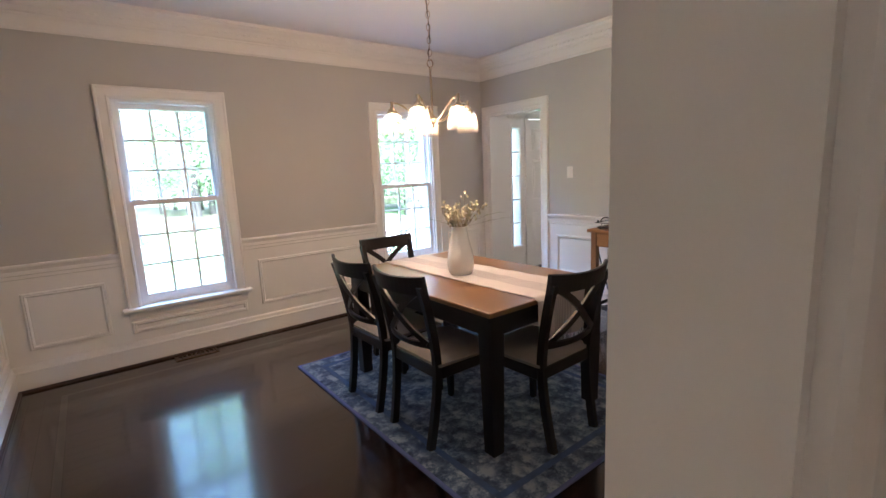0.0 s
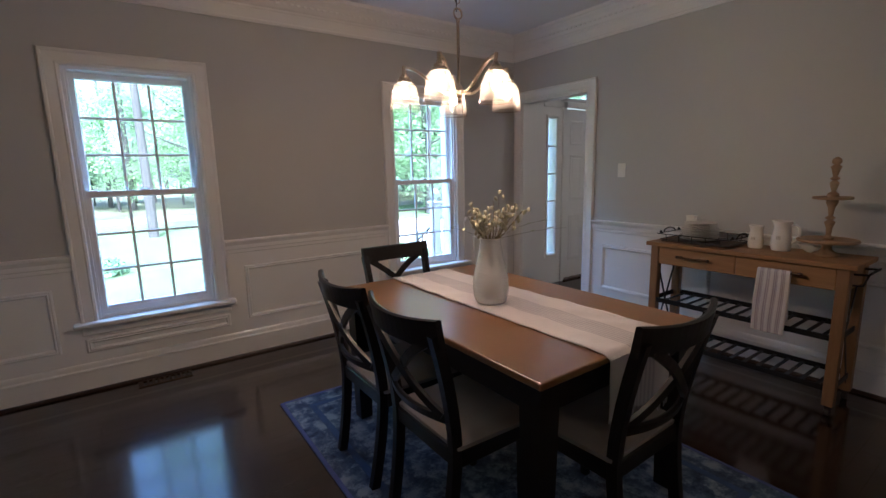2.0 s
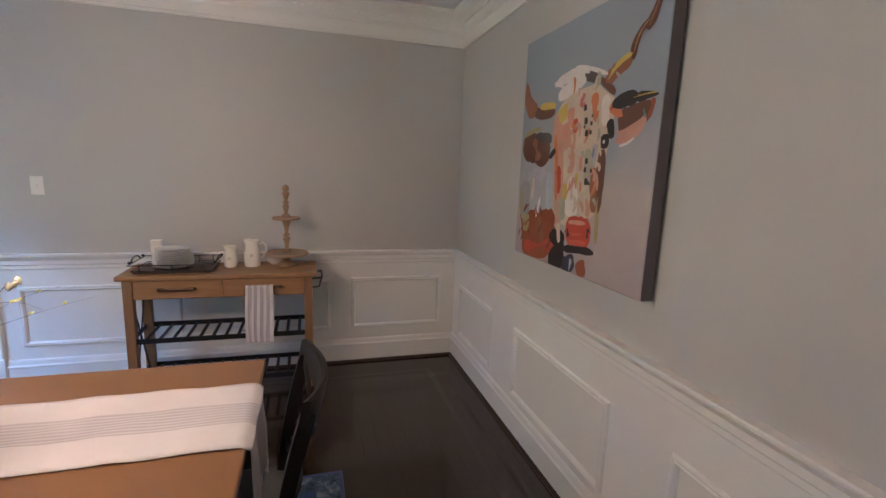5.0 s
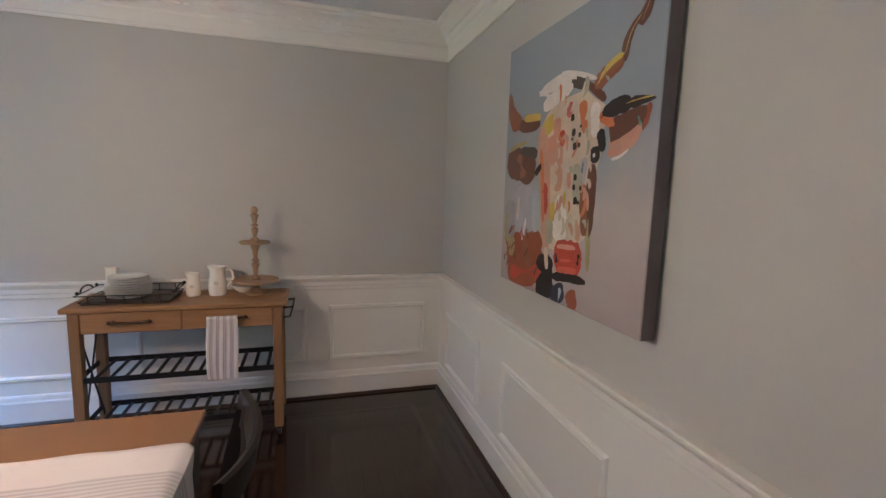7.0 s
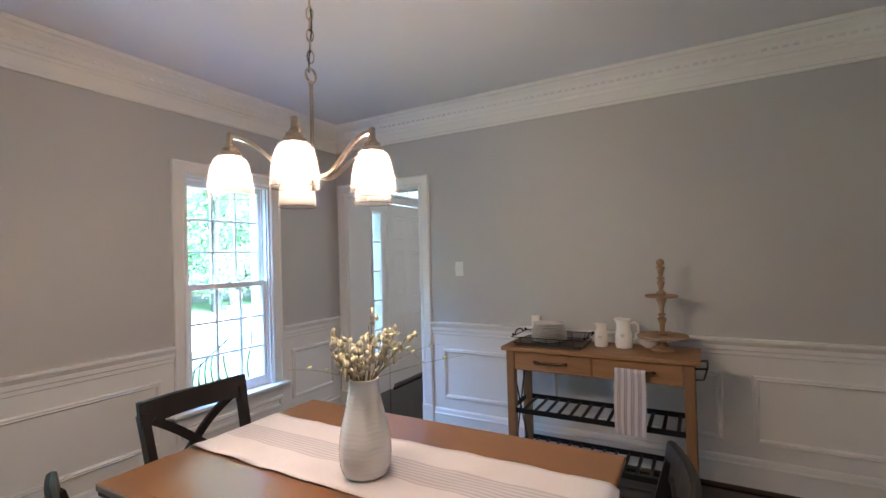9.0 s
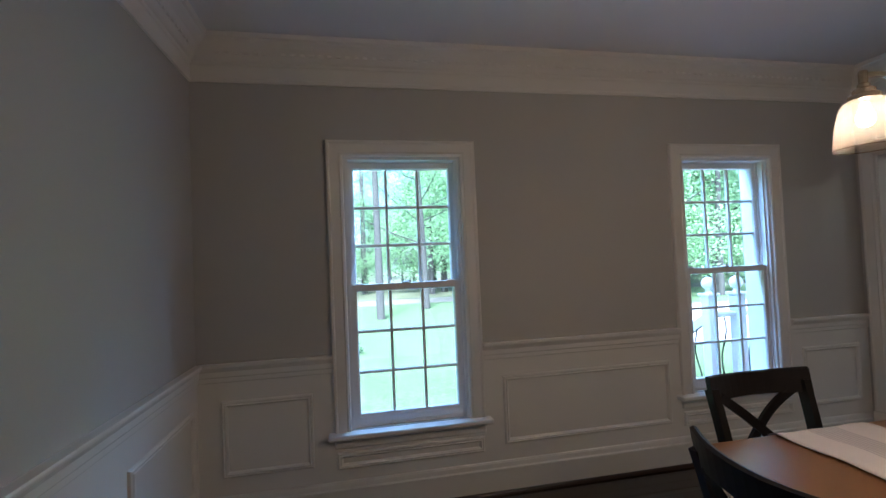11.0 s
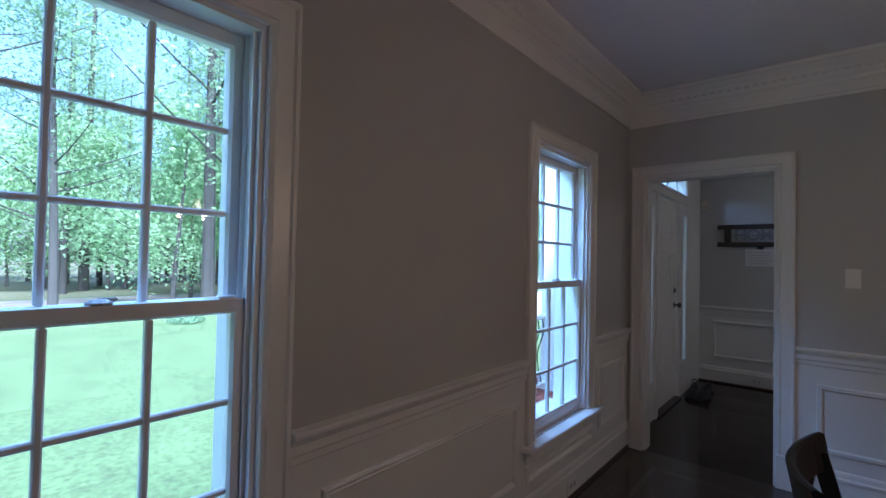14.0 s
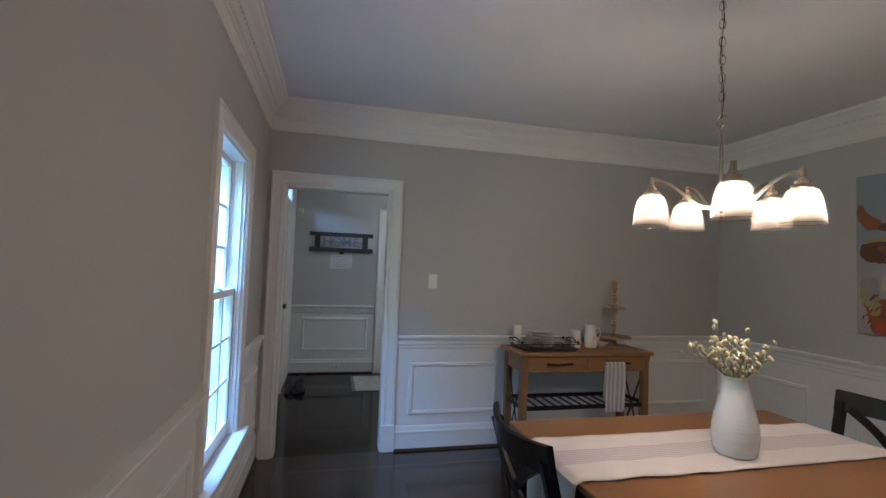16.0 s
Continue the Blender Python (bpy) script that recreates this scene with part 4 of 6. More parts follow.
balustrade(4.475, 4.705)
balustrade(4.815, 5.925)
balustrade(6.145, 8.245)
# porch column and the sloping stair rail
col = thing("porch_column", pose(6.035, 5.62, PZ), "square white porch column with a plain base and cap", "column")
part("shaft", cube(-0.09, 0.09, -0.09, 0.09, 0.16, 2.79, 0.008), EXT_WHITE, col)
part("base", cube(-0.108, 0.108, -0.108, 0.108, 0, 0.16, 0.01), EXT_WHITE, col)
part("cap", cube(-0.108, 0.108, -0.108, 0.108, 2.79, 2.908, 0.01), EXT_WHITE, col)
sr = thing("stair_railing", pose(4.42, 5.68, PZ), "white sloping stair rail with wavy dark iron balusters", "railing")
part("hand_rail", bar(bmesh.new(), [(0, 0, 0.86), (0, 1.30, 0.02)], 0.085, 0.05, (1, 0, 0)), EXT_WHITE, sr)
part("foot_rail", bar(bmesh.new(), [(0, 0.02, 0.12), (0, 1.30, -0.70)], 0.05, 0.05, (1, 0, 0)), EXT_WHITE, sr)
part("end_post", cube(-0.05, 0.05, 1.30, 1.40, GZ - PZ, 0.10, 0.008), EXT_WHITE, sr)
bal_me = None
for k in range(1, 11):
    if bal_me is None:
        p = [(0.03 * math.sin(2 * math.pi * u / 10), 0.04 * math.sin(math.pi * u / 10) ** 3, 0.74 * u / 10) for u in range(11)]
        ob = part("baluster", tube(bmesh.new(), p, 0.008, 6), IRON, sr)
        bal_me = ob.data
    else:
        ob = shared("baluster", bal_me, sr)
    ob.location = (0, 1.28 * k / 11, 0.12 - 0.82 * k / 11)
setting("porch_beam", cube(4.6, 8.4, 5.51, 5.73, 2.748, 3.0), EXT_WHITE, "white beam on the porch column", "porch")

# ---- on the table ----
def cloth_mat(name, base, stripe, axis, bands, wave):
    """Woven cloth with thin stripes across one axis; bands is (from, to) in object space where they lie."""
    m = mat(name, base, 0.95, 0.05, 10, 0.5, 420, fine=0.08)
    n, l = m.node_tree.nodes, m.node_tree.links
    b = n["Principled BSDF"]
    src = b.inputs["Base Color"].links[0].from_socket
    tc, sp = n.new("ShaderNodeTexCoord"), n.new("ShaderNodeSeparateXYZ")
    l.new(tc.outputs["UV"], sp.inputs[0])
    total = None
    for a, c in bands:
        g, h, mu = n.new("ShaderNodeMath"), n.new("ShaderNodeMath"), n.new("ShaderNodeMath")
        g.operation, h.operation, mu.operation = "GREATER_THAN", "LESS_THAN", "MULTIPLY"
        g.inputs[1].default_value, h.inputs[1].default_value = a, c
        l.new(sp.outputs[axis], g.inputs[0]); l.new(sp.outputs[axis], h.inputs[0]); l.new(g.outputs[0], mu.inputs[0]); l.new(h.outputs[0], mu.inputs[1])
        if total is None:
            total = mu
        else:
            ad = n.new("ShaderNodeMath"); ad.operation = "ADD"; l.new(total.outputs[0], ad.inputs[0]); l.new(mu.outputs[0], ad.inputs[1]); total = ad
    wv = n.new("ShaderNodeMath"); wv.operation = "SINE"
    sc = n.new("ShaderNodeMath"); sc.operation = "MULTIPLY"; sc.inputs[1].default_value = wave
    l.new(sp.outputs[axis], sc.inputs[0]); l.new(sc.outputs[0], wv.inputs[0])
    am = n.new("ShaderNodeMath"); am.operation = "MULTIPLY_ADD"; am.inputs[1].default_value, am.inputs[2].default_value = 0.35, 0.6
    l.new(wv.outputs[0], am.inputs[0])
    fc = n.new("ShaderNodeMath"); fc.operation = "MULTIPLY"
    l.new(am.outputs[0], fc.inputs[0]); l.new(total.outputs[0], fc.inputs[1])
    mx = n.new("ShaderNodeMixRGB")
    l.new(fc.outputs[0], mx.inputs[0]); l.new(src, mx.inputs[1]); mx.inputs[2].default_value = (*stripe, 1)
    l.new(mx.outputs[0], b.inputs["Base Color"])
    return m


def sheet(name, place, nu, nv, material, parent, thick=0.002):
    """A cloth: place(u, v) gives a point for u, v in 0..1; uv is kept for its weave."""
    bm = bmesh.new()
    uvl = bm.loops.layers.uv.new("UVMap")
    g = [[bm.verts.new(place(i / nu, j / nv)) for j in range(nv + 1)] for i in range(nu + 1)]
    for i in range(nu):
        for j in range(nv):
            f = bm.faces.new((g[i][j], g[i + 1][j], g[i + 1][j + 1], g[i][j + 1]))
            for lp, (a, b) in zip(f.loops, ((i, j), (i + 1, j), (i + 1, j + 1), (i, j + 1))):
                lp[uvl].uv = (a / nu, b / nv)
    ob = part(name, bm, material, parent, smooth=True)
    so = ob.modifiers.new("thickness", "SOLIDIFY")
    so.thickness, so.offset = thick, 1
    return ob


RUN_X0, RUN_X1, HANG = 2.225, 2.612, 0.235
runner = thing("table_runner", pose(0, 0, 0), "off-white woven table runner with grey stripes hanging over both ends", "table runner")
RL = TY1 - TY0
TOT = RL + 2 * HANG

def run_place(u, v):
    x = RUN_X0 + (RUN_X1 - RUN_X0) * u
    d = v * TOT
    wr = 0.0032 * math.sin(23 * v + 5 * u) * math.sin(9 * u + 31 * v) + 0.0016 * noise.noise((u * 6, v * 25, 0))
    x += 0.006 * noise.noise((u * 2, v * 14, 3)) + 0.004 * math.sin(7 * v)
    z = TZ + 0.0035 + max(0, wr * 1.2 + 0.0012)
    R = 0.012
    if d < HANG:
        q = HANG - d
        return (x + 0.02 * q * math.sin(9 * u), TY0 - R - 0.012 * math.sin(11 * u) * min(1, q / 0.1) - 0.02 * q, z - q)
    if d > HANG + RL:
        q = d - HANG - RL
        return (x, TY1 + R + 0.012 * math.sin(10 * u + 1) * min(1, q / 0.1) + 0.02 * q, z - q)
    y = TY0 + d - HANG
    e = min(y - TY0, TY1 - y)
    drop = 0.006 * max(0, 1 - e / 0.012)
    return (x, y, z - drop)


RUNNER = cloth_mat("runner_cloth", (0.60, 0.562, 0.552), (0.40, 0.375, 0.395), "X", ((0.34, 0.66),), 150.0)
sheet("cloth", run_place, 18, 130, RUNNER, runner)
tassel = None
for end in (0, 1):
    for k in range(17):
        u = (k + 0.5) / 17
        p = run_place(u, end)
        if tassel is None:
            ob = part("tassel", tube(bmesh.new(), [(0, 0, 0.004), (0.001, 0.002, -0.014), (-0.002, 0.0, -0.032), (0.002, -0.002, -0.048)], 0.0042, 6, 0.0018), RUNNER, runner)
            tassel = ob.data
        else:
            ob = shared("tassel", tassel, runner)
        ob.location, ob.rotation_euler = p, (0.15 * math.sin(k * 2.1), 0.15 * math.cos(k * 1.7), k)

vase = thing("vase", pose(2.345, 2.128, TZ + 0.006), "white rippled ceramic vase on the table runner", "vase")
VP = [(0.0, 0.061), (0.008, 0.071), (0.03, 0.079), (0.07, 0.083), (0.11, 0.081), (0.15, 0.074), (0.19, 0.064), (0.23, 0.055), (0.262, 0.049), (0.285, 0.046), (0.298, 0.047)]

def vase_r(z):
    for (z0, r0), (z1, r1) in zip(VP, VP[1:]):
        if z <= z1:
            return r0 + (r1 - r0) * (z - z0) / (z1 - z0)
    return VP[-1][1]


bm = bmesh.new()
rings = []
NS, NZ = 72, 96
for j in range(NZ + 1):
    z = 0.298 * j / NZ
    ring = []
    for k in range(NS):
        a = 2 * math.pi * k / NS
        rip = 0.00038 * math.sin(2 * math.pi * z / 0.0145 + 0.9 * math.sin(7 * a)) * (0.75 + 0.25 * math.sin(16 * a + 40 * z)) * (1 if 0.02 < z < 0.27 else 0)
        q = vase_r(z) + rip
        ring.append(bm.verts.new((q * math.cos(a), q * math.sin(a), z)))
    rings.append(ring)
for zi, q in ((0.298, 0.041), (0.20, 0.055), (0.05, 0.07)):
    rings.append([bm.verts.new((q * math.cos(2 * math.pi * k / NS), q * math.sin(2 * math.pi * k / NS), zi)) for k in range(NS)])
for a, b in zip(rings, rings[1:]):
    for k in range(NS):
        bm.faces.new((a[k], a[(k + 1) % NS], b[(k + 1) % NS], b[k]))
bm.faces.new(rings[0][::-1]); bm.faces.new(rings[-1])
part("rim", tube(bmesh.new(), [(0.044 * math.cos(a_), 0.044 * math.sin(a_), 0.2985) for a_ in [2 * math.pi * q / 36 for q in range(37)]], 0.003, 8), PORCELAIN, vase, "rounded lip", smooth=True)
part("body", bm, mat("white_glaze", (0.80, 0.81, 0.82), 0.16, 0.02, 8, coat=0.3), vase, smooth=True)

STEM = mat("dry_stem", (0.13, 0.105, 0.045), 0.8, 0.3, 20)
BUD = mat("cream_bud", (0.37, 0.35, 0.24), 0.8, 0.15, 30, island=0.25)
LEAF = mat("small_leaf", (0.30, 0.33, 0.07), 0.6, 0.2, 20)
bq = thing("bud_stems", pose(2.345, 2.128, TZ + 0.006), "dried branches with cream buds standing in the white vase", "dried flowers")
rq = random.Random(21)
bud_me = None
for k in range(36):
    an = 2 * math.pi * k / 36 + rq.uniform(-0.2, 0.2)
    lean = rq.uniform(0.10, 0.90)
    ln = rq.uniform(0.060, 0.165) * (1.1 if lean < 0.4 else 1)
    p0 = Vector((0.015 * math.cos(an), 0.015 * math.sin(an), 0.12))
    p1 = Vector((0.034 * math.cos(an), 0.034 * math.sin(an), 0.296))
    dirv = Vector((math.cos(an) * math.sin(lean), math.sin(an) * math.sin(lean), math.cos(lean)))
    pts = [p0, p1] + [p1 + dirv * ln * q + Vector((rq.gauss(0, 0.003), rq.gauss(0, 0.003), 0.02 * q * q)) for q in (0.25, 0.5, 0.75, 1.0)]
    st = part("stem", tube(bmesh.new(), pts, 0.0020, 5, 0.0011), STEM, bq)
    for q in range(rq.randint(3, 5)):
        i = rq.choice((3, 4, 5, 5))
        pp = pts[i] + Vector((rq.gauss(0, 0.010), rq.gauss(0, 0.010), rq.gauss(0, 0.009)))
        if bud_me is None:
            ob = part("bud", lathe(bmesh.new(), [(0.001, -0.008), (0.0040, -0.004), (0.0054, 0.001), (0.0038, 0.006), (0.001, 0.009)], 8), BUD, st, smooth=True)
            bud_me = ob.data
        else:
            ob = shared("bud", bud_me, st)
        ob.scale = (1.45, 1.45, 1.5)
        ob.location, ob.rotation_euler = pp, (rq.uniform(-0.8, 0.8), rq.uniform(-0.8, 0.8), rq.uniform(0, 6))
for k, (an, up, ln) in enumerate(((-0.5, 0.35, 0.28), (-0.9, 0.1, 0.30), (0.1, 0.75, 0.24), (2.6, 0.25, 0.20), (-1.9, 0.9, 0.26), (1.2, 0.6, 0.22))):
    p1 = Vector((0.03 * math.cos(an), 0.03 * math.sin(an), 0.296))
    pts = [p1 * 0.5 + Vector((0, 0, 0.06)), p1]
    for q in range(1, 9):
        s = q / 8
        pts.append(p1 + Vector((math.cos(an) * ln * s, math.sin(an) * ln * s, ln * up * s * (1.25 - s) + 0.05 * s)))
    st = part("wisp", tube(bmesh.new(), pts, 0.0008, 4, 0.0004), STEM, bq, "thin curved dry twig")
    for q in (5, 7):
        bm = bmesh.new()
        c = pts[q]
        vs = [bm.verts.new(c + Vector(o)) for o in ((0, 0, 0), (0.012, 0.006, 0.004), (0.028, 0, 0.006), (0.012, -0.006, 0.004))]
        bm.faces.new(vs)
        lf = part("leaf", bm, LEAF, st)

# ---- serving cart ----
CFX, CBX, CY0, CY1, CZ = 3.978, 4.366, 1.200, 2.338, 0.850
cart = thing("serving_cart", pose(0, 0, 0), "rustic pine serving cart with two drawers and black iron shelves", "cart")
for k in range(3):
    w = (CBX - CFX) / 3
    part("top_board", cube(CFX + k * w + 0.0006, CFX + (k + 1) * w - 0.0006, CY0, CY1, CZ - 0.026, CZ, 0.003), PINE, cart)
LEG = 0.052
for x in (CFX + 0.018, CBX - 0.018 - LEG):
    for y in (CY0 + 0.03, CY1 - 0.03 - LEG):
        part("leg", cube(x, x + LEG, y, y + LEG, 0.058, CZ - 0.026, 0.003), PINE_UP, cart)
        c = part("caster", lathe(bmesh.new(), [(0.014, 0.058), (0.020, 0.055), (0.020, 0.046), (0.010, 0.042)][::-1], 12, (x + LEG / 2, y + LEG / 2, 0)), IRON, cart, "black swivel caster")
        part("wheel", tube(bmesh.new(), [(x + LEG / 2, y + LEG / 2 - 0.011, 0.0225), (x + LEG / 2, y + LEG / 2 + 0.011, 0.0225)], 0.0225, 16), BLACK, c)
DZ0, DZ1 = CZ - 0.148, CZ - 0.030
lx, ly0, ly1 = CFX + 0.018, CY0 + 0.03 + LEG, CY1 - 0.03 - LEG
ym = (ly0 + ly1) / 2
part("back_rail", cube(CBX - 0.03, CBX - 0.012, ly0, ly1, DZ0, DZ1, 0.002), PINE, cart)
for y in (CY0 + 0.04, CY1 - 0.04 - 0.02):
    part("end_rail", cube(CFX + 0.07, CBX - 0.07, y, y + 0.02, DZ0, DZ1, 0.002), PINE, cart)
for a, b in ((ly0 + 0.002, ym - 0.003), (ym + 0.003, ly1 - 0.002)):
    dr = part("drawer", cube(lx + 0.006, lx + 0.026, a, b, DZ0, DZ1, 0.004), PINE, cart, "pine drawer front")
    c0, zc = (a + b) / 2, (DZ0 + DZ1) / 2 + 0.008
    h = bmesh.new()
    tube(h, [(lx - 0.026, c0 + s * 0.085, zc - 0.004 * math.cos(s * math.pi / 2)) for s in (-1.12, -1, -0.6, 0, 0.6, 1, 1.12)], 0.007, 8)
    for s in (-1, 1):
        tube(h, [(lx + 0.008, c0 + s * 0.085, zc), (lx - 0.026, c0 + s * 0.085, zc)], 0.0055, 8)
        lathe(h, [(0.002, -0.010), (0.010, -0.006), (0.012, 0.0), (0.010, 0.006), (0.002, 0.010)], 8, (lx - 0.026, c0 + s * 0.096, zc))
    part("drawer_handle", h, BRONZE, dr, "dark iron bar handle", smooth=True)
part("drawer_divider", cube(lx + 0.008, lx + 0.03, ym - 0.0025, ym + 0.0025, DZ0, DZ1), PINE_UP, cart)
for z in (0.44, 0.155):
    f = part("shelf_frame", bmesh.new(), IRON, cart, "black iron slatted shelf")
    b2 = bmesh.new()
    x0, x1, y0, y1 = CFX + 0.026, CBX - 0.026, CY0 + 0.045, CY1 - 0.045
    box(b2, x0, x0 + 0.005, y0, y1, z - 0.016, z + 0.016); box(b2, x1 - 0.005, x1, y0, y1, z - 0.016, z + 0.016)
    box(b2, x0 + 0.005, x1 - 0.005, y0, y0 + 0.005, z - 0.016, z + 0.016); box(b2, x0 + 0.005, x1 - 0.005, y1 - 0.005, y1, z - 0.016, z + 0.016)
    b2.to_mesh(f.data); b2.free()
    slat_me = None
    for k in range(1, 14):
        yy = y0 + (y1 - y0) * k / 14
        if slat_me is None:
            ob = part("slat", cube(x0 + 0.005 - 4.15, x1 - 0.005 - 4.15, -0.010, 0.010, -0.002, 0.003), IRON, f)
            slat_me = ob.data
        else:
            ob = shared("slat", slat_me, f)
        ob.location = (4.15, yy, z - 0.006)
for y in (CY0 + 0.056, CY1 - 0.056):
    for za, zb in ((0.10, DZ0 + 0.01), (DZ0 + 0.01, 0.10)):
        part("cross_brace", bar(bmesh.new(), [(CFX + 0.06, y + (0.003 if za < zb else -0.003), za), (CBX - 0.06, y + (0.003 if za < zb else -0.003), zb)], 0.014, 0.005, (0, 1, 0)), IRON, cart)
# towel bar on the end
h = bmesh.new()
tube(h, [(CFX + 0.09, CY0 + 0.03, CZ - 0.06), (CFX + 0.09, CY0 - 0.03, CZ - 0.055), (CFX + 0.095, CY0 - 0.032, CZ - 0.05), (CBX - 0.095, CY0 - 0.032, CZ - 0.05), (CBX - 0.09, CY0 - 0.03, CZ - 0.055), (CBX - 0.09, CY0 + 0.03, CZ - 0.06)], 0.006, 8)
tube(h, [(CFX + 0.09, CY0 - 0.03, CZ - 0.052), (CFX + 0.09, CY0 - 0.012, CZ - 0.115), (CFX + 0.09, CY0 + 0.03, CZ - 0.12)], 0.005, 8)
part("end_handle", h, IRON, cart, "black iron end handle", smooth=True)

# towel over the drawer handle
towel = thing("dish_towel", pose(0, 0, 0), "white dish towel with purple-grey stripes hung over a drawer handle", "towel")
hz = (DZ0 + DZ1) / 2 + 0.008
TWY0, TWY1, TWX = 1.471, 1.636, lx - 0.026

def towel_place(u, v):
    y = TWY1 + (TWY0 - TWY1) * u + 0.004 * math.sin(8 * v + 2 * u)
    L1, L2 = 0.375, 0.30
    d = v * (L1 + L2)
    fold = 0.004 * math.sin(14 * u + 1.0) * min(1, abs(d - L1) / 0.12)
    if abs(d - L1) < 0.014:
        a = (d - L1) / 0.014 * math.pi / 2
        return (TWX + 0.011 * math.sin(a), y, hz + 0.011 * math.cos(a))
    if d < L1:
        return (TWX - 0.012 - abs(fold), y, hz - (L1 - d) + 0.014)
    return (TWX + 0.012 + 0.2 * fold, y, hz - (d - L1) + 0.014)


sheet("cloth", towel_place, 24, 90, cloth_mat("towel_cloth", (0.66, 0.63, 0.64), (0.34, 0.29, 0.36), "X", ((0.10, 0.22), (0.30, 0.42), (0.52, 0.64), (0.74, 0.86)), 120.0), towel)

# tray with plates
tray = thing("wire_tray", pose(4.180, 2.048, CZ), "black wire-sided tray on the pine cart", "tray")
hxx, hyy = 0.145, 0.215
part("tray_base", cube(-hxx, hxx, -hyy, hyy, 0.004, 0.014, 0.003), mat("tray_wood", (0.045, 0.03, 0.022), 0.5, 0.2, 12), tray)
for z, o in ((0.020, 0.004), (0.058, 0.016)):
    pts = [(-hxx - o, -hyy - o, z), (hxx + o, -hyy - o, z), (hxx + o, hyy + o, z), (-hxx - o, hyy + o, z), (-hxx - o, -hyy - o, z)]
    for a, b in zip(pts, pts[1:]):
        part("rim_wire", tube(bmesh.new(), [a, b], 0.0032, 6), IRON, tray)
for sx, sy, dx_, dy_ in [(s, k / 2.5, 0, 0) for s in (-1, 1) for k in (-2, -1, 0, 1, 2)]:
    part("upright_wire", tube(bmesh.new(), [(sx * (hxx + 0.003), sy * hyy, 0.006), (sx * (hxx + 0.016), sy * hyy, 0.058)], 0.0026, 6), IRON, tray)
for s in (-1, 1):
    p = [(0.075 * math.cos(a), s * (hyy + 0.018 + 0.006 * math.sin(a)), 0.058 + 0.028 * math.sin(a)) for a in [math.pi * q / 10 for q in range(11)]]
    part("tray_handle", tube(bmesh.new(), p, 0.005, 8), IRON, tray, "curved iron handle", smooth=True)
    for q in (-1, 1):
        part("corner_knob", lathe(bmesh.new(), [(0.002, -0.010), (0.009, -0.004), (0.010, 0.002), (0.002, 0.010)], 10, (q * 0.12, s * (hyy + 0.016), 0.068)), IRON, tray, smooth=True)
plate_me = None
for k in range(9):
    pl = thing("plate", pose(4.190 + 0.002 * math.sin(k * 2), 2.078 + 0.002 * math.cos(k * 3), CZ + 0.0145 + k * 0.0135), "white porcelain dinner plate in a stack on the tray", "plate", "stack of white plates")
    sc = 1.0 if k < 6 else 0.88
    if plate_me is None:
        ob = part("dish", lathe(bmesh.new(), [(0.060, 0.0), (0.066, 0.0005), (0.068, 0.004), (0.112, 0.012), (0.116, 0.0145), (0.110, 0.0155), (0.066, 0.0085), (0.004, 0.0075)], 36), PORCELAIN, pl, smooth=True)
        plate_me = ob.data
    else:
        ob = shared("dish", plate_me, pl)
    ob.scale = (sc, sc, 1)
bx = thing("ceramic_box", pose(4.335, 2.209, CZ), "small white upright ceramic holder behind the plates", "holder")
part("body", cube(-0.022, 0.022, -0.030, 0.030, 0.0, 0.160, 0.006, 2), PORCELAIN, bx)
part("spout_rim", cube(-0.024, 0.024, -0.032, 0.032, 0.154, 0.166, 0.004), PORCELAIN, bx)


def make_pitcher(y, x, h, r, handle, label):
    p = thing("pitcher", pose(x, y, CZ), label, "pitcher", "pitchers on the cart")
    prof = [(0.80, 0), (0.92, 0.02), (0.99, 0.10), (1.0, 0.30), (0.94, 0.55), (0.84, 0.72), (0.82, 0.82), (0.90, 0.94), (0.96, 1.0), (0.90, 1.0), (0.76, 0.80), (0.86, 0.35)]
    bm = lathe(bmesh.new(), [(r * a, h * b) for a, b in prof], 32)
    for v in bm.verts:
        if v.co.z > 0.86 * h and v.co.y > 0.3 * r:
            q = (v.co.z / h - 0.86) / 0.14
            v.co.y += 0.22 * r * q * (v.co.y / r)
            v.co.z += 0.03 * h * q
    part("jug", bm, PORCELAIN, p, smooth=True)
    if handle:
        pts = [(0, -r * 0.86, 0.86 * h), (0, -r * 1.25, 0.90 * h), (0, -r * 1.62, 0.80 * h), (0, -r * 1.68, 0.60 * h), (0, -r * 1.40, 0.38 * h), (0, -r * 0.97, 0.28 * h)]
        part("handle", tube(bmesh.new(), pts, 0.0075, 8), PORCELAIN, p, smooth=True)
    else:
        part("rim_bead", tube(bmesh.new(), [(r * 0.93 * math.cos(a), r * 0.93 * math.sin(a), 0.985 * h) for a in [2 * math.pi * q / 24 for q in range(25)]], 0.003, 6), PORCELAIN, p, smooth=True)
    mk = bmesh.new()
    for k in range(3):
        box(mk, -r * 1.012, -r * 0.985, -0.010 + k * 0.008, -0.006 + k * 0.008, 0.40 * h, 0.52 * h)
    part("mark", mk, mat("grey_mark", (0.45, 0.41, 0.36), 0.6, 0.05, 9), p, "faint grey lettering")
    return p


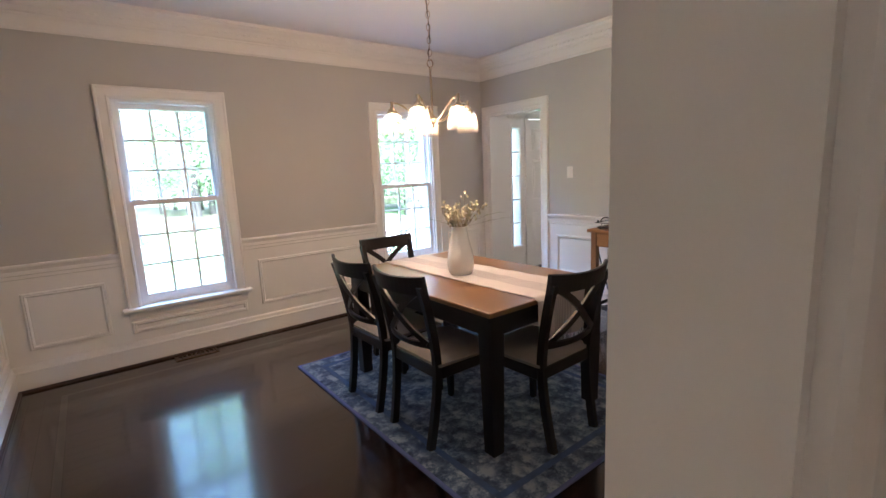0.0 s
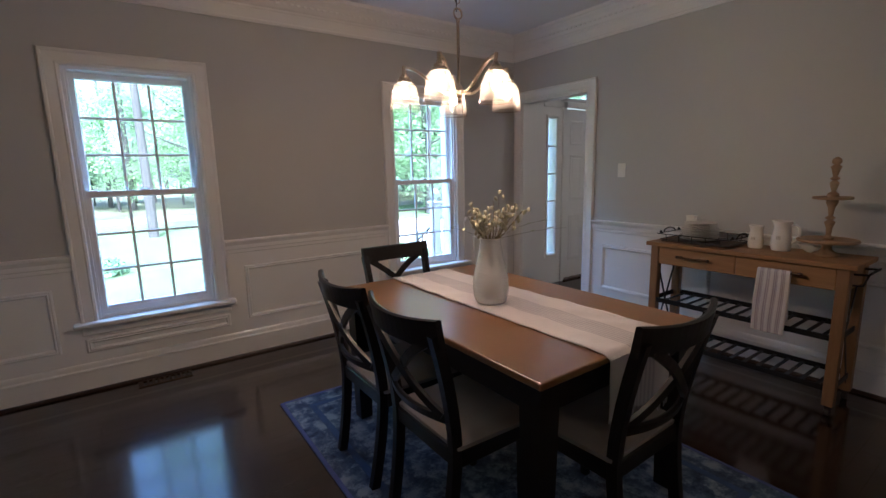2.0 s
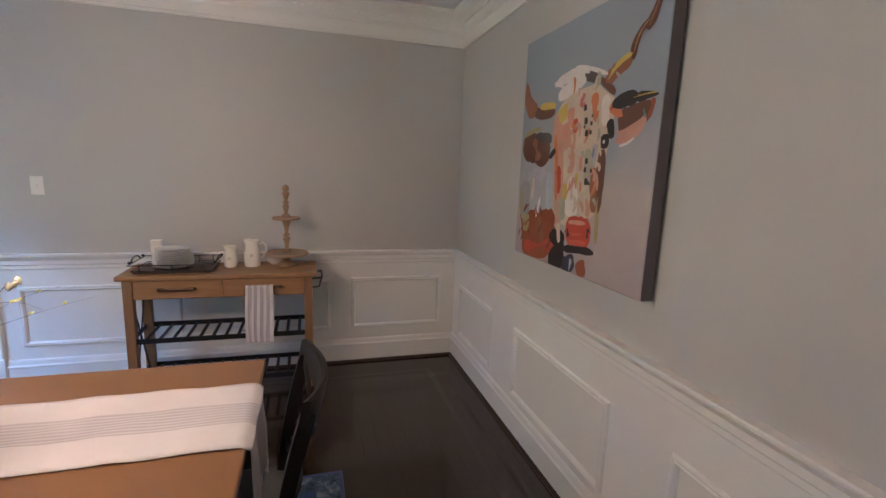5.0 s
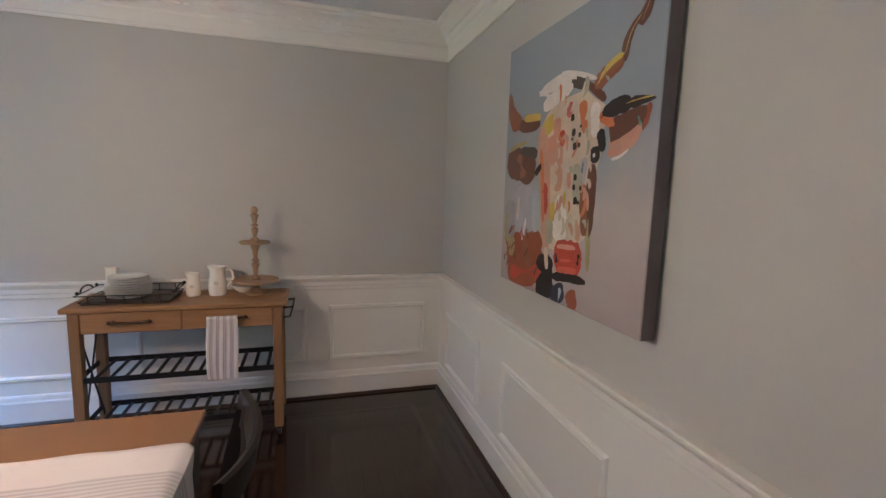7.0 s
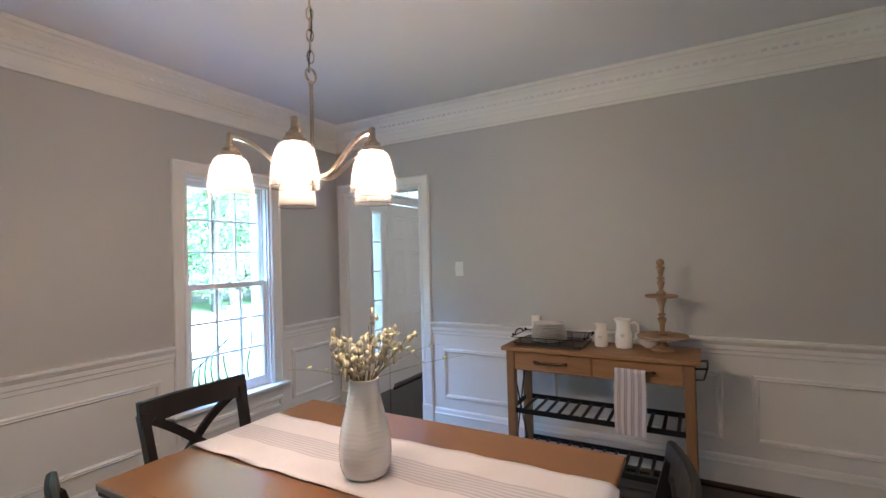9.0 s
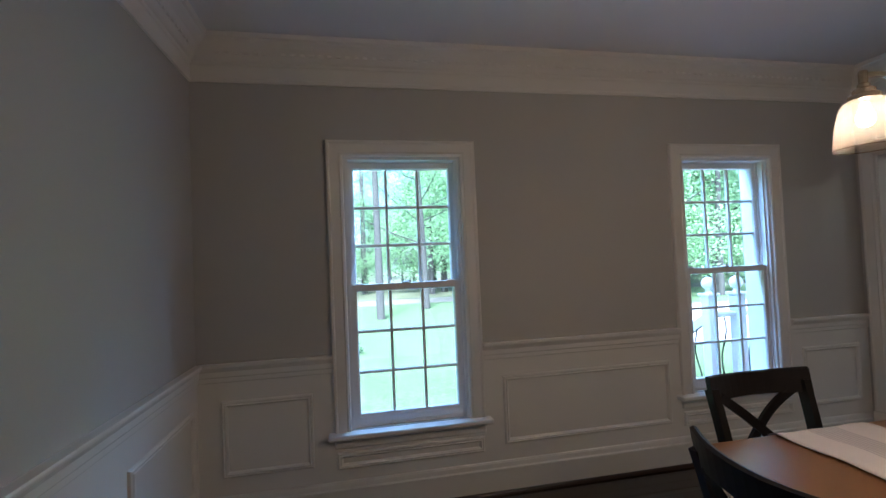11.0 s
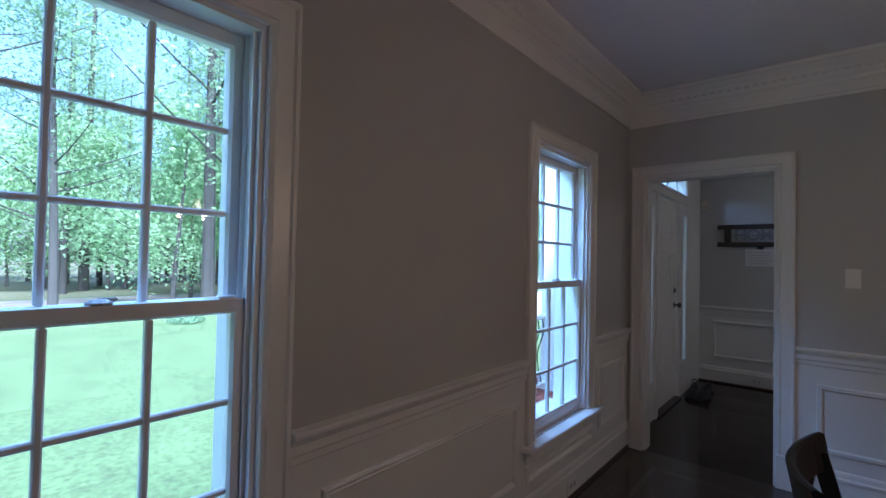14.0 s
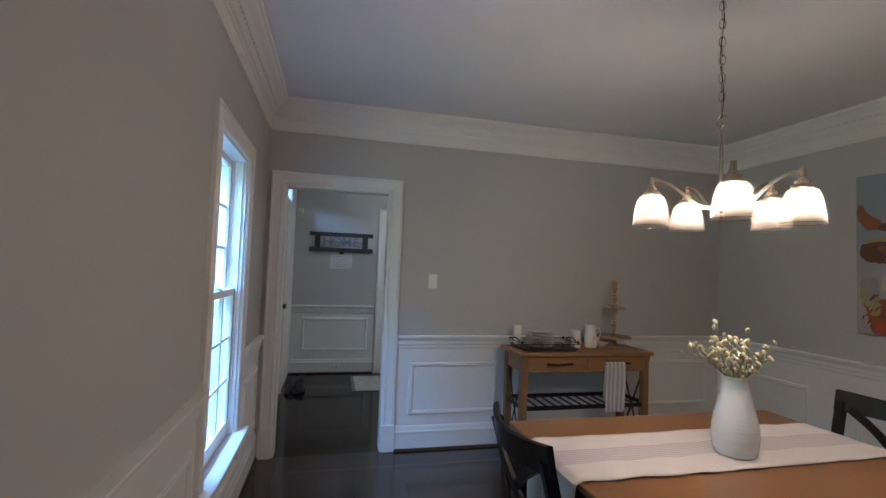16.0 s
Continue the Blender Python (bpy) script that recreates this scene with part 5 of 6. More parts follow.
make_pitcher(1.748, 4.215, 0.140, 0.042, False, "small cream porcelain pitcher on the pine cart")
make_pitcher(1.614, 4.22, 0.178, 0.052, True, "tall cream porcelain pitcher with a looped handle")
bowl = thing("bowl", pose(4.29, 1.476, CZ), "low cream porcelain bowl behind the tiered stand", "bowl")
part("bowl_body", lathe(bmesh.new(), [(0.03, 0), (0.034, 0.004), (0.058, 0.022), (0.070, 0.045), (0.066, 0.046), (0.05, 0.024), (0.004, 0.010)], 28), PORCELAIN, bowl, smooth=True)

stand = thing("tiered_stand", pose(4.225, 1.396, CZ), "turned wooden two-tier serving stand on the cart", "serving stand")
def turned(z0, z1, pr):
    return [(r_, z0 + (z1 - z0) * t_) for t_, r_ in pr]
part("foot", lathe(bmesh.new(), [(0.062, 0.0), (0.064, 0.006), (0.058, 0.014), (0.040, 0.022), (0.026, 0.034), (0.022, 0.052), (0.030, 0.064), (0.034, 0.074)], 28), STANDWOOD, stand, smooth=True)
part("lower_plate", lathe(bmesh.new(), [(0.10, 0.074), (0.138, 0.078), (0.142, 0.086), (0.138, 0.094), (0.130, 0.092), (0.004, 0.090)], 36), STANDWOOD, stand, smooth=True)
part("lower_spindle", lathe(bmesh.new(), turned(0.090, 0.315, [(0, 0.022), (0.05, 0.028), (0.12, 0.012), (0.30, 0.015), (0.44, 0.026), (0.50, 0.011), (0.55, 0.025), (0.60, 0.010), (0.80, 0.016), (0.93, 0.028), (1, 0.026)]), 20), STANDWOOD, stand, smooth=True)
part("upper_plate", lathe(bmesh.new(), [(0.06, 0.315), (0.088, 0.318), (0.092, 0.326), (0.088, 0.332), (0.080, 0.330), (0.004, 0.328)], 32), STANDWOOD, stand, smooth=True)
part("upper_spindle", lathe(bmesh.new(), turned(0.328, 0.549, [(0, 0.024), (0.08, 0.028), (0.15, 0.010), (0.36, 0.022), (0.42, 0.010), (0.47, 0.024), (0.52, 0.010), (0.70, 0.020), (0.76, 0.026), (0.81, 0.012), (0.86, 0.023), (0.95, 0.020), (1, 0.006)]), 20), STANDWOOD, stand, smooth=True)

# ---- painting ----
PX0, PX1, PZ_0, PZ_1, PYF = 2.255, 3.264, 1.112, 2.190, 0.162
pic = thing("painting", pose(0, 0, 0), "large canvas painting of bright brushstrokes on a blue-grey ground", "painting")
def ground_mat():
    m = mat("canvas_ground", (0.3, 0.3, 0.3), 0.6, 0.05, 4, 0.3, 250)
    n, l = m.node_tree.nodes, m.node_tree.links
    b = n["Principled BSDF"]
    tc, sp, no = n.new("ShaderNodeTexCoord"), n.new("ShaderNodeSeparateXYZ"), n.new("ShaderNodeTexNoise")
    no.inputs["Scale"].default_value, no.inputs["Detail"].default_value = 3.5, 6
    l.new(tc.outputs["Object"], sp.inputs[0]); l.new(tc.outputs["Object"], no.inputs["Vector"])
    mr = n.new("ShaderNodeMapRange"); mr.inputs["From Min"].default_value, mr.inputs["From Max"].default_value = PZ_0, PZ_1
    l.new(sp.outputs["Z"], mr.inputs["Value"])
    ad = n.new("ShaderNodeMath"); ad.operation = "MULTIPLY_ADD"; ad.inputs[1].default_value = 0.5
    l.new(no.outputs[0], ad.inputs[0]); l.new(mr.outputs[0], ad.inputs[2])
    cr = n.new("ShaderNodeValToRGB")
    e = cr.color_ramp.elements
    e[0].position, e[0].color = 0.2, (0.36, 0.28, 0.29, 1)
    e[1].position, e[1].color = 1.25 / 1.5, (0.27, 0.31, 0.37, 1)
    x = e.new(0.55); x.color = (0.42, 0.38, 0.37, 1)
    l.new(ad.outputs[0], cr.inputs[0]); l.new(cr.outputs[0], b.inputs["Base Color"])
    return m


part("canvas", cube(PX0, PX1, YS + 0.014, PYF - 0.008, PZ_0, PZ_1, 0.003), ground_mat(), pic)
part("canvas_edge", cube(PX0 - 0.0015, PX0 + 0.0002, YS + 0.014, PYF - 0.011, PZ_0 + 0.003, PZ_1 - 0.003), mat("edge_grey", (0.16, 0.14, 0.15), 0.7, 0.1, 8), pic, "plum-grey canvas side")
paints = {}

def paint(c):
    if c not in paints:
        paints[c] = mat("paint_%d" % len(paints), c, 0.5, 0.22, 16, 0.5, 90, fine=0.12)
    return paints[c]


level = [0]

def stroke(u0, v0, u1, v1, w0, w1, c, bend=0.0, rag=0.06):
    """A brushstroke from (u0, v0) to (u1, v1), w0 and w1 wide at its ends; u runs from the viewer's left."""
    level[0] += 1
    q = random.Random(level[0] * 13)
    bm = bmesh.new()
    N = 14
    du, dv = u1 - u0, v1 - v0
    ln = math.hypot(du, dv) or 1e-6
    nu, nv = -dv / ln, du / ln
    rows = []
    for k in range(N + 1):
        s = k / N
        off = bend * math.sin(math.pi * s)
        cu, cv = u0 + du * s + nu * off, v0 + dv * s + nv * off
        end = min(1.0, 4.5 * s + 0.25, 4.5 * (1 - s) + 0.25) ** 0.6
        w = (w0 + (w1 - w0) * s) * end
        a, b = w * (0.5 + q.uniform(-rag, rag) * 0.6), w * (0.5 + q.uniform(-rag, rag) * 0.6)
        pts = []
        for sg, h in ((a, 0), (0, 1), (-b, 0)):
            uu, vv = min(0.997, max(0.003, cu + nu * sg)), min(0.997, max(0.003, cv + nv * sg))
            pts.append(bm.verts.new((PX1 - uu * (PX1 - PX0), PYF - 0.0074 + 0.000014 * level[0] + 0.0004 * h, PZ_0 + vv * (PZ_1 - PZ_0))))
        rows.append(pts)
    for p, r_ in zip(rows, rows[1:]):
        for i in range(2):
            bm.faces.new((p[i], p[i + 1], r_[i + 1], r_[i]))
    part("brushstroke", bm, paint(c), pic)


RED, ORG, YEL, PNK, WHT = (0.42, 0.06, 0.03), (0.50, 0.17, 0.06), (0.50, 0.38, 0.06), (0.52, 0.25, 0.18), (0.62, 0.58, 0.56)
BRN, BLK, TEA, BLU, LIL = (0.12, 0.055, 0.035), (0.022, 0.018, 0.020), (0.10, 0.27, 0.22), (0.12, 0.16, 0.34), (0.36, 0.35, 0.40)
GRY, PCH, CRM, LIN, SAG = (0.30, 0.29, 0.30), (0.48, 0.27, 0.19), (0.52, 0.43, 0.34), (0.50, 0.42, 0.36), (0.35, 0.34, 0.27)
RST, RST2, NAV, SKY, OLV = (0.26, 0.075, 0.030), (0.24, 0.10, 0.05), (0.030, 0.035, 0.070), (0.38, 0.41, 0.47), (0.34, 0.30, 0.13)
SLT, MAG, SCR, OCH = (0.075, 0.065, 0.060), (0.45, 0.13, 0.13), (0.52, 0.10, 0.055), (0.45, 0.31, 0.11)
# broad strokes from the back to the front
stroke(0.213, 0.237, 0.266, 0.006, 0.368, 0.305, RST); stroke(0.113, 0.048, 0.407, 0.090, 0.108, 0.075, RED)
stroke(0.232, 0.199, 0.294, 0.083, 0.203, 0.129, RST2); stroke(0.410, 0.162, 0.445, -0.009, 0.146, 0.138, BLK)
stroke(0.518, 0.064, 0.552, -0.001, 0.112, 0.097, NAV); stroke(0.554, 0.059, 0.548, -0.002, 0.042, 0.033, SKY)
stroke(0.619, 0.062, 0.654, 0.000, 0.074, 0.059, RST); stroke(0.221, 0.415, 0.214, 0.213, 0.262, 0.209, LIL)
stroke(0.088, 0.355, 0.081, 0.190, 0.134, 0.112, GRY); stroke(0.310, 0.400, 0.336, 0.239, 0.074, 0.061, SKY)
stroke(0.245, 0.288, 0.215, 0.194, 0.060, 0.041, WHT); stroke(0.171, 0.374, 0.161, 0.274, 0.051, 0.037, CRM)
stroke(0.050, 0.310, 0.054, 0.169, 0.041, 0.033, OLV); stroke(0.112, 0.202, 0.109, 0.116, 0.085, 0.062, OLV)
stroke(0.026, 0.528, 0.306, 0.481, 0.135, 0.130, BRN); stroke(0.154, 0.560, 0.316, 0.542, 0.043, 0.052, SLT)
stroke(0.132, 0.538, 0.219, 0.464, 0.120, 0.080, RST2); stroke(0.110, 0.523, 0.179, 0.480, 0.025, 0.018, BRN)
stroke(0.045, 0.569, 0.216, 0.594, 0.024, 0.016, OLV, 0.007); stroke(0.019, 0.813, 0.141, 0.665, 0.047, 0.103, RST2, -0.029)
stroke(0.118, 0.675, 0.328, 0.656, 0.051, 0.042, BRN, -0.010); stroke(0.183, 0.689, 0.327, 0.680, 0.034, 0.034, YEL)
stroke(0.544, 0.720, 0.568, 0.219, 0.460, 0.287, CRM); stroke(0.555, 0.303, 0.582, 0.202, 0.273, 0.248, CRM)
stroke(0.353, 0.639, 0.425, 0.179, 0.118, 0.066, PCH, 0.017); stroke(0.351, 0.560, 0.398, 0.283, 0.053, 0.045, ORG, 0.011)
stroke(0.657, 0.421, 0.691, 0.258, 0.087, 0.057, RST2); stroke(0.708, 0.486, 0.714, 0.256, 0.063, 0.041, BRN)
stroke(0.708, 0.315, 0.722, 0.146, 0.030, 0.022, OLV); stroke(0.386, 0.668, 0.411, 0.610, 0.111, 0.091, YEL)
stroke(0.547, 0.702, 0.545, 0.649, 0.104, 0.094, MAG); stroke(0.622, 0.691, 0.650, 0.588, 0.062, 0.048, ORG)
stroke(0.701, 0.676, 0.712, 0.568, 0.057, 0.044, WHT); stroke(0.594, 0.646, 0.581, 0.532, 0.102, 0.089, LIN)
stroke(0.478, 0.571, 0.498, 0.400, 0.122, 0.099, PCH); stroke(0.428, 0.601, 0.441, 0.538, 0.086, 0.069, PNK)
stroke(0.532, 0.521, 0.561, 0.376, 0.052, 0.045, LIN); stroke(0.613, 0.491, 0.627, 0.353, 0.068, 0.058, SAG)
stroke(0.662, 0.509, 0.657, 0.419, 0.040, 0.032, LIL); stroke(0.658, 0.495, 0.652, 0.458, 0.024, 0.020, BLU)
stroke(0.551, 0.401, 0.548, 0.353, 0.032, 0.028, YEL); stroke(0.462, 0.359, 0.473, 0.289, 0.047, 0.036, YEL)
stroke(0.397, 0.430, 0.414, 0.314, 0.045, 0.033, RED); stroke(0.439, 0.295, 0.456, 0.205, 0.069, 0.058, SAG)
stroke(0.511, 0.388, 0.544, 0.230, 0.058, 0.151, WHT); stroke(0.591, 0.312, 0.611, 0.238, 0.109, 0.094, LIN)
stroke(0.638, 0.309, 0.653, 0.237, 0.041, 0.032, PCH); stroke(0.462, 0.660, 0.470, 0.589, 0.057, 0.046, PNK)
stroke(0.504, 0.612, 0.511, 0.557, 0.039, 0.034, RED); stroke(0.448, 0.493, 0.463, 0.408, 0.047, 0.036, CRM)
stroke(0.566, 0.474, 0.573, 0.409, 0.032, 0.027, PNK); stroke(0.324, 0.491, 0.340, 0.468, 0.064, 0.057, BLK)
stroke(0.719, 0.540, 0.721, 0.489, 0.055, 0.047, BLK); stroke(0.737, 0.588, 0.763, 0.523, 0.044, 0.033, BLK)
stroke(0.499, 0.169, 0.683, 0.175, 0.125, 0.120, RED); stroke(0.517, 0.203, 0.642, 0.210, 0.028, 0.026, PNK)
stroke(0.530, 0.122, 0.657, 0.136, 0.042, 0.036, SCR); stroke(0.545, 0.159, 0.623, 0.167, 0.041, 0.034, SCR)
stroke(0.513, 0.178, 0.524, 0.145, 0.049, 0.039, BLK); stroke(0.666, 0.194, 0.660, 0.157, 0.043, 0.036, BLK)
stroke(0.492, 0.090, 0.716, 0.108, 0.037, 0.028, BLK, 0.006); stroke(0.430, 0.191, 0.450, 0.109, 0.033, 0.027, CRM)
stroke(0.311, 0.765, 0.580, 0.770, 0.036, 0.060, WHT, 0.015); stroke(0.349, 0.713, 0.559, 0.755, 0.060, 0.050, WHT)
stroke(0.475, 0.809, 0.702, 0.746, 0.022, 0.016, WHT, 0.005); stroke(0.304, 0.776, 0.427, 0.733, 0.012, 0.011, WHT)
stroke(0.549, 0.773, 0.672, 0.729, 0.048, 0.030, SLT); stroke(0.688, 0.713, 0.831, 0.772, 0.061, 0.049, RST2, 0.010)
stroke(0.831, 0.770, 0.915, 0.885, 0.053, 0.009, BRN, 0.022); stroke(0.704, 0.726, 0.836, 0.789, 0.039, 0.025, YEL, 0.010)
stroke(0.836, 0.789, 0.911, 0.880, 0.020, 0.006, OCH, 0.016); stroke(0.656, 0.737, 0.758, 0.675, 0.026, 0.028, BRN)
stroke(0.748, 0.746, 0.769, 0.729, 0.015, 0.012, SAG); stroke(0.731, 0.634, 0.810, 0.593, 0.036, 0.029, ORG)
stroke(0.739, 0.626, 0.882, 0.648, 0.048, 0.052, BLK, 0.008); stroke(0.876, 0.645, 0.983, 0.643, 0.041, 0.008, BLK, 0.002)
stroke(0.792, 0.562, 0.961, 0.614, 0.118, 0.057, BRN, -0.007); stroke(0.793, 0.529, 0.934, 0.581, 0.079, 0.059, PCH, -0.008)
stroke(0.785, 0.515, 0.843, 0.518, 0.028, 0.020, PNK); stroke(0.918, 0.605, 0.929, 0.578, 0.027, 0.027, TEA)
stroke(0.962, 0.634, 0.945, 0.574, 0.026, 0.023, RST); stroke(0.859, 0.647, 0.971, 0.649, 0.008, 0.006, YEL, 0.002)
stroke(0.807, 0.495, 0.886, 0.519, 0.011, 0.007, WHT, -0.005)
stroke(0.895, 0.845, 0.962, 0.988, 0.050, 0.012, BRN, -0.008); stroke(0.900, 0.855, 0.955, 0.970, 0.020, 0.008, OCH, -0.006)
# small dabs over the centre and the lower corner
dq = random.Random(77)
for k in range(46):
    a, b = dq.uniform(0.44, 0.70), dq.uniform(0.26, 0.78)
    tl, ln = dq.gauss(0.1, 0.5), dq.uniform(0.03, 0.07)
    stroke(a, b, a + ln * math.sin(tl), b - ln * math.cos(tl), dq.uniform(0.012, 0.026), dq.uniform(0.008, 0.020), dq.choice((PCH, CRM, LIN, PNK, LIN, CRM, SAG, ORG)), 0.006)
for k in range(30):
    a, b = dq.uniform(0.04, 0.36), dq.uniform(0.03, 0.22)
    stroke(a, b, a + dq.uniform(-0.03, 0.05), b + dq.uniform(0.02, 0.05), 0.012, 0.008, dq.choice((RST, RST2, BRN, RST)), 0.004)
for a, b, r0 in ((0.583, 0.596, 0.025), (0.594, 0.550, 0.024), (0.570, 0.646, 0.023), (0.622, 0.585, 0.016), (0.621, 0.552, 0.016), (0.611, 0.447, 0.021), (0.606, 0.414, 0.019), (0.620, 0.370, 0.026), (0.648, 0.411, 0.015), (0.625, 0.612, 0.010), (0.575, 0.575, 0.011), (0.639, 0.364, 0.013)):
    stroke(a, b + r0 / 2, a + 0.004, b - r0 / 2, r0 * 0.85, r0, BLK, 0, 0.12)
stroke(0.715, 0.519, 0.718, 0.507, 0.014, 0.014, WHT)

# ---- wall plates ----
def wall_plate(name, m, label, category, toggle):
    p = thing(name, m, label, category)
    part("plate", cube(-0.036, 0.036, -0.006, 0.0, -0.058, 0.058, 0.003), WHITE, p)
    if toggle:
        part("toggle", cube(-0.005, 0.005, -0.016, -0.006, -0.010, 0.008, 0.002), WHITE, p)
    else:
        for z in (-0.028, 0.020):
            part("socket", cube(-0.014, 0.014, -0.0075, -0.0062, z - 0.004, z + 0.018, 0.003), mat("socket_face", (0.55, 0.54, 0.51), 0.4, 0.03, 9), p)


wall_plate("light_switch", pose(XE, 2.893, 1.342, 0, 0, -90), "white toggle light switch on the grey wall", "light switch", True)
wall_plate("wall_outlet", pose(3.45, YN - 0.026, 0.085, 0, 90, 0), "white power outlet set in the baseboard", "outlet", False)
wall_plate("wall_outlet", pose(FX - 0.026, 3.62, 0.085, 0, 90, -90), "white power outlet set in the baseboard", "outlet", False)

# floor register by the outer wall
reg = thing("floor_register", pose(1.10, 4.09, 0.001), "dark slotted floor register by the baseboard", "floor vent")
part("register_frame", ring_frame(bmesh.new(), (-0.16, -0.055, 0), (1, 0, 0), (0, 1, 0), (0, 0, 1), 0.32, 0.11, [(0, 0), (0.003, 0.005), (0.016, 0.005), (0.016, 0)]), BRONZE, reg)
for k in range(9):
    part("slat", cube(-0.144 + k * 0.033, -0.130 + k * 0.033, -0.039, 0.039, 0.0, 0.004), BRONZE, reg)

# ---- foyer things ----
door = thing("door_1", pose(FD0, FY + 0.03, 0), "white six-panel front door, closed", "front door", "", "structure")
DW = FD1 - FD0
part("leaf", cube(0, DW, 0, 0.045, 0.02, 2.05, 0.002), WHITE, door)
for c0, c1 in ((0.11, DW / 2 - 0.05), (DW / 2 + 0.05, DW - 0.11)):
    for z0, z1 in ((0.24, 0.80), (0.98, 1.52), (1.64, 1.92)):
        part("door_panel", ring_frame(bmesh.new(), (c0, 0, z0), (1, 0, 0), (0, 0, 1), (0, -1, 0), c1 - c0, z1 - z0, [(0, 0), (0.006, 0.007), (0.020, 0.004), (0.036, 0.001), (0.044, 0.006), (0.05, 0.006), (0.05, 0)]), WHITE, door)
for z in (0.28, 1.05, 1.82):
    part("hinge", cube(-0.014, 0.014, -0.012, 0.001, z - 0.05, z + 0.05, 0.002), HINGE, door, "dark metal hinge")
hd = bmesh.new()
lathe(hd, [(0.030, 0), (0.030, 0.006), (0.012, 0.010), (0.012, 0.035), (0.026, 0.045), (0.028, 0.060), (0.018, 0.070), (0.004, 0.072)], 18)
bmesh.ops.rotate(hd, verts=hd.verts, cent=(0, 0, 0), matrix=Matrix.Rotation(radians(90), 3, "X"))
bmesh.ops.translate(hd, verts=hd.verts, vec=(DW - 0.07, 0, 0.98))
part("door_knob", hd, HINGE, door, "dark metal knob", smooth=True)
hd = bmesh.new()
lathe(hd, [(0.030, 0), (0.030, 0.010), (0.022, 0.016), (0.004, 0.017)], 18)
bmesh.ops.rotate(hd, verts=hd.verts, cent=(0, 0, 0), matrix=Matrix.Rotation(radians(90), 3, "X"))
bmesh.ops.translate(hd, verts=hd.verts, vec=(DW - 0.07, 0, 1.13))
part("deadbolt", hd, HINGE, door, "dark metal deadbolt", smooth=True)
part("threshold", cube(-0.03, DW + 0.03, -0.06, 0.10, 0.0, 0.018, 0.005), SHOE_MOULD, door, "dark wood threshold")
for k, (a, b) in enumerate(SL):
    sl = thing("window_%d" % (k + 3), pose(a, FY, 0), "narrow white sidelight with five panes", "sidelight", "entry sidelights", "structure")
    part("sidelight_frame", ring_frame(bmesh.new(), (-0.03, 0, 0.33), (1, 0, 0), (0, 0, 1), (0, -1, 0), b - a + 0.06, 1.635, [(0, 0), (0.004, 0.016), (0.022, 0.014), (0.034, 0.0), (0.034, -0.03), (0.0, -0.03)]), WHITE, sl)
    for q in range(1, 5):
        part("muntin", cube(0, b - a, 0.014, 0.036, 0.36 + q * 0.315 - 0.009, 0.36 + q * 0.315 + 0.009, 0.003), WHITE, sl)
    for q in range(5):
        p = part("pane", cube(0, b - a, 0.022, 0.026, 0.36 + q * 0.315 + 0.009, 0.36 + (q + 1) * 0.315 - 0.009), GLASS, sl)
        p.visible_shadow = False
tr = thing("window_5", pose(xs[1], FY, 0), "white transom window over the front door", "transom", "", "structure")
TW = SL[1][1] - SL[0][0]
part("transom_frame", ring_frame(bmesh.new(), (-0.02, 0, TR0 - 0.02), (1, 0, 0), (0, 0, 1), (0, -1, 0), TW + 0.04, TR1 - TR0 + 0.04, [(0, 0), (0.004, 0.018), (0.03, 0.016), (0.04, 0.0), (0.04, -0.03), (0, -0.03)]), WHITE, tr)
for k in (1, 2, 3):
    part("muntin", cube(TW * k / 4 - 0.01, TW * k / 4 + 0.01, 0.012, 0.036, TR0 + 0.02, TR1 - 0.02, 0.003), WHITE, tr)
for k in range(4):
    p = part("pane", cube(TW * k / 4 + 0.01, TW * (k + 1) / 4 - 0.01, 0.022, 0.026, TR0 + 0.02, TR1 - 0.02), GLASS, tr)
    p.visible_shadow = False
bm = bmesh.new()
for a, b in ((FD0 - 0.075, FD0 - 0.012), (FD1 + 0.012, FD1 + 0.075)):
    box(bm, a, b, FY - 0.018, FY + 0.08, 0.0, 2.12, 0.003)
box(bm, SL[0][0] - 0.08, SL[1][1] + 0.08, FY - 0.018, FY, 2.055, 2.125, 0.003)
setting("entry_trim", bm, WHITE, "white trim round the front door", "trim")

SIGNWOOD = mat("sign_wood", (0.052, 0.043, 0.037), 0.7, 0.4, 10, 0.4, 50, stretch=(7, 0.7, 7), fine=0.15)
SIGNMETAL = mat("sign_letter", (0.30, 0.30, 0.31), 0.45, 0.12, 20)
sg = thing("wall_sign", pose(FX, 3.595, 1.755, 0, 0, -90), "dark wooden wall sign with metal letters reading HOME", "sign")
part("top_board", cube(-0.42, 0.42, -0.030, -0.010, 0.075, 0.130, 0.004), SIGNWOOD, sg)
part("bottom_board", cube(-0.42, 0.42, -0.030, -0.010, -0.130, -0.075, 0.004), SIGNWOOD, sg)
for s in (-1, 1):
    part("end_board", cube(s * 0.315 - 0.035, s * 0.315 + 0.035, -0.024, -0.004, -0.128, 0.128, 0.004), SIGNWOOD, sg)
for ch_, xx in zip("HOME", (-0.185, -0.062, 0.066, 0.195)):
    cu = bpy.data.curves.new("letter", "FONT")
    cu.body, cu.size, cu.extrude, cu.offset, cu.align_x, cu.align_y = ch_, 0.175, 0.006, 0.0035, "CENTER", "CENTER"
    tmp = bpy.data.objects.new("tmp", cu)
    me = bpy.data.meshes.new_from_object(tmp)
    bpy.data.objects.remove(tmp)
    me.materials.append(SIGNMETAL)
    lt = new("letter", me)
    lt.parent, lt.location, lt.rotation_euler = sg, (xx, -0.018, 0), (radians(90), 0, 0)
    lt["label"] = "metal letter " + ch_
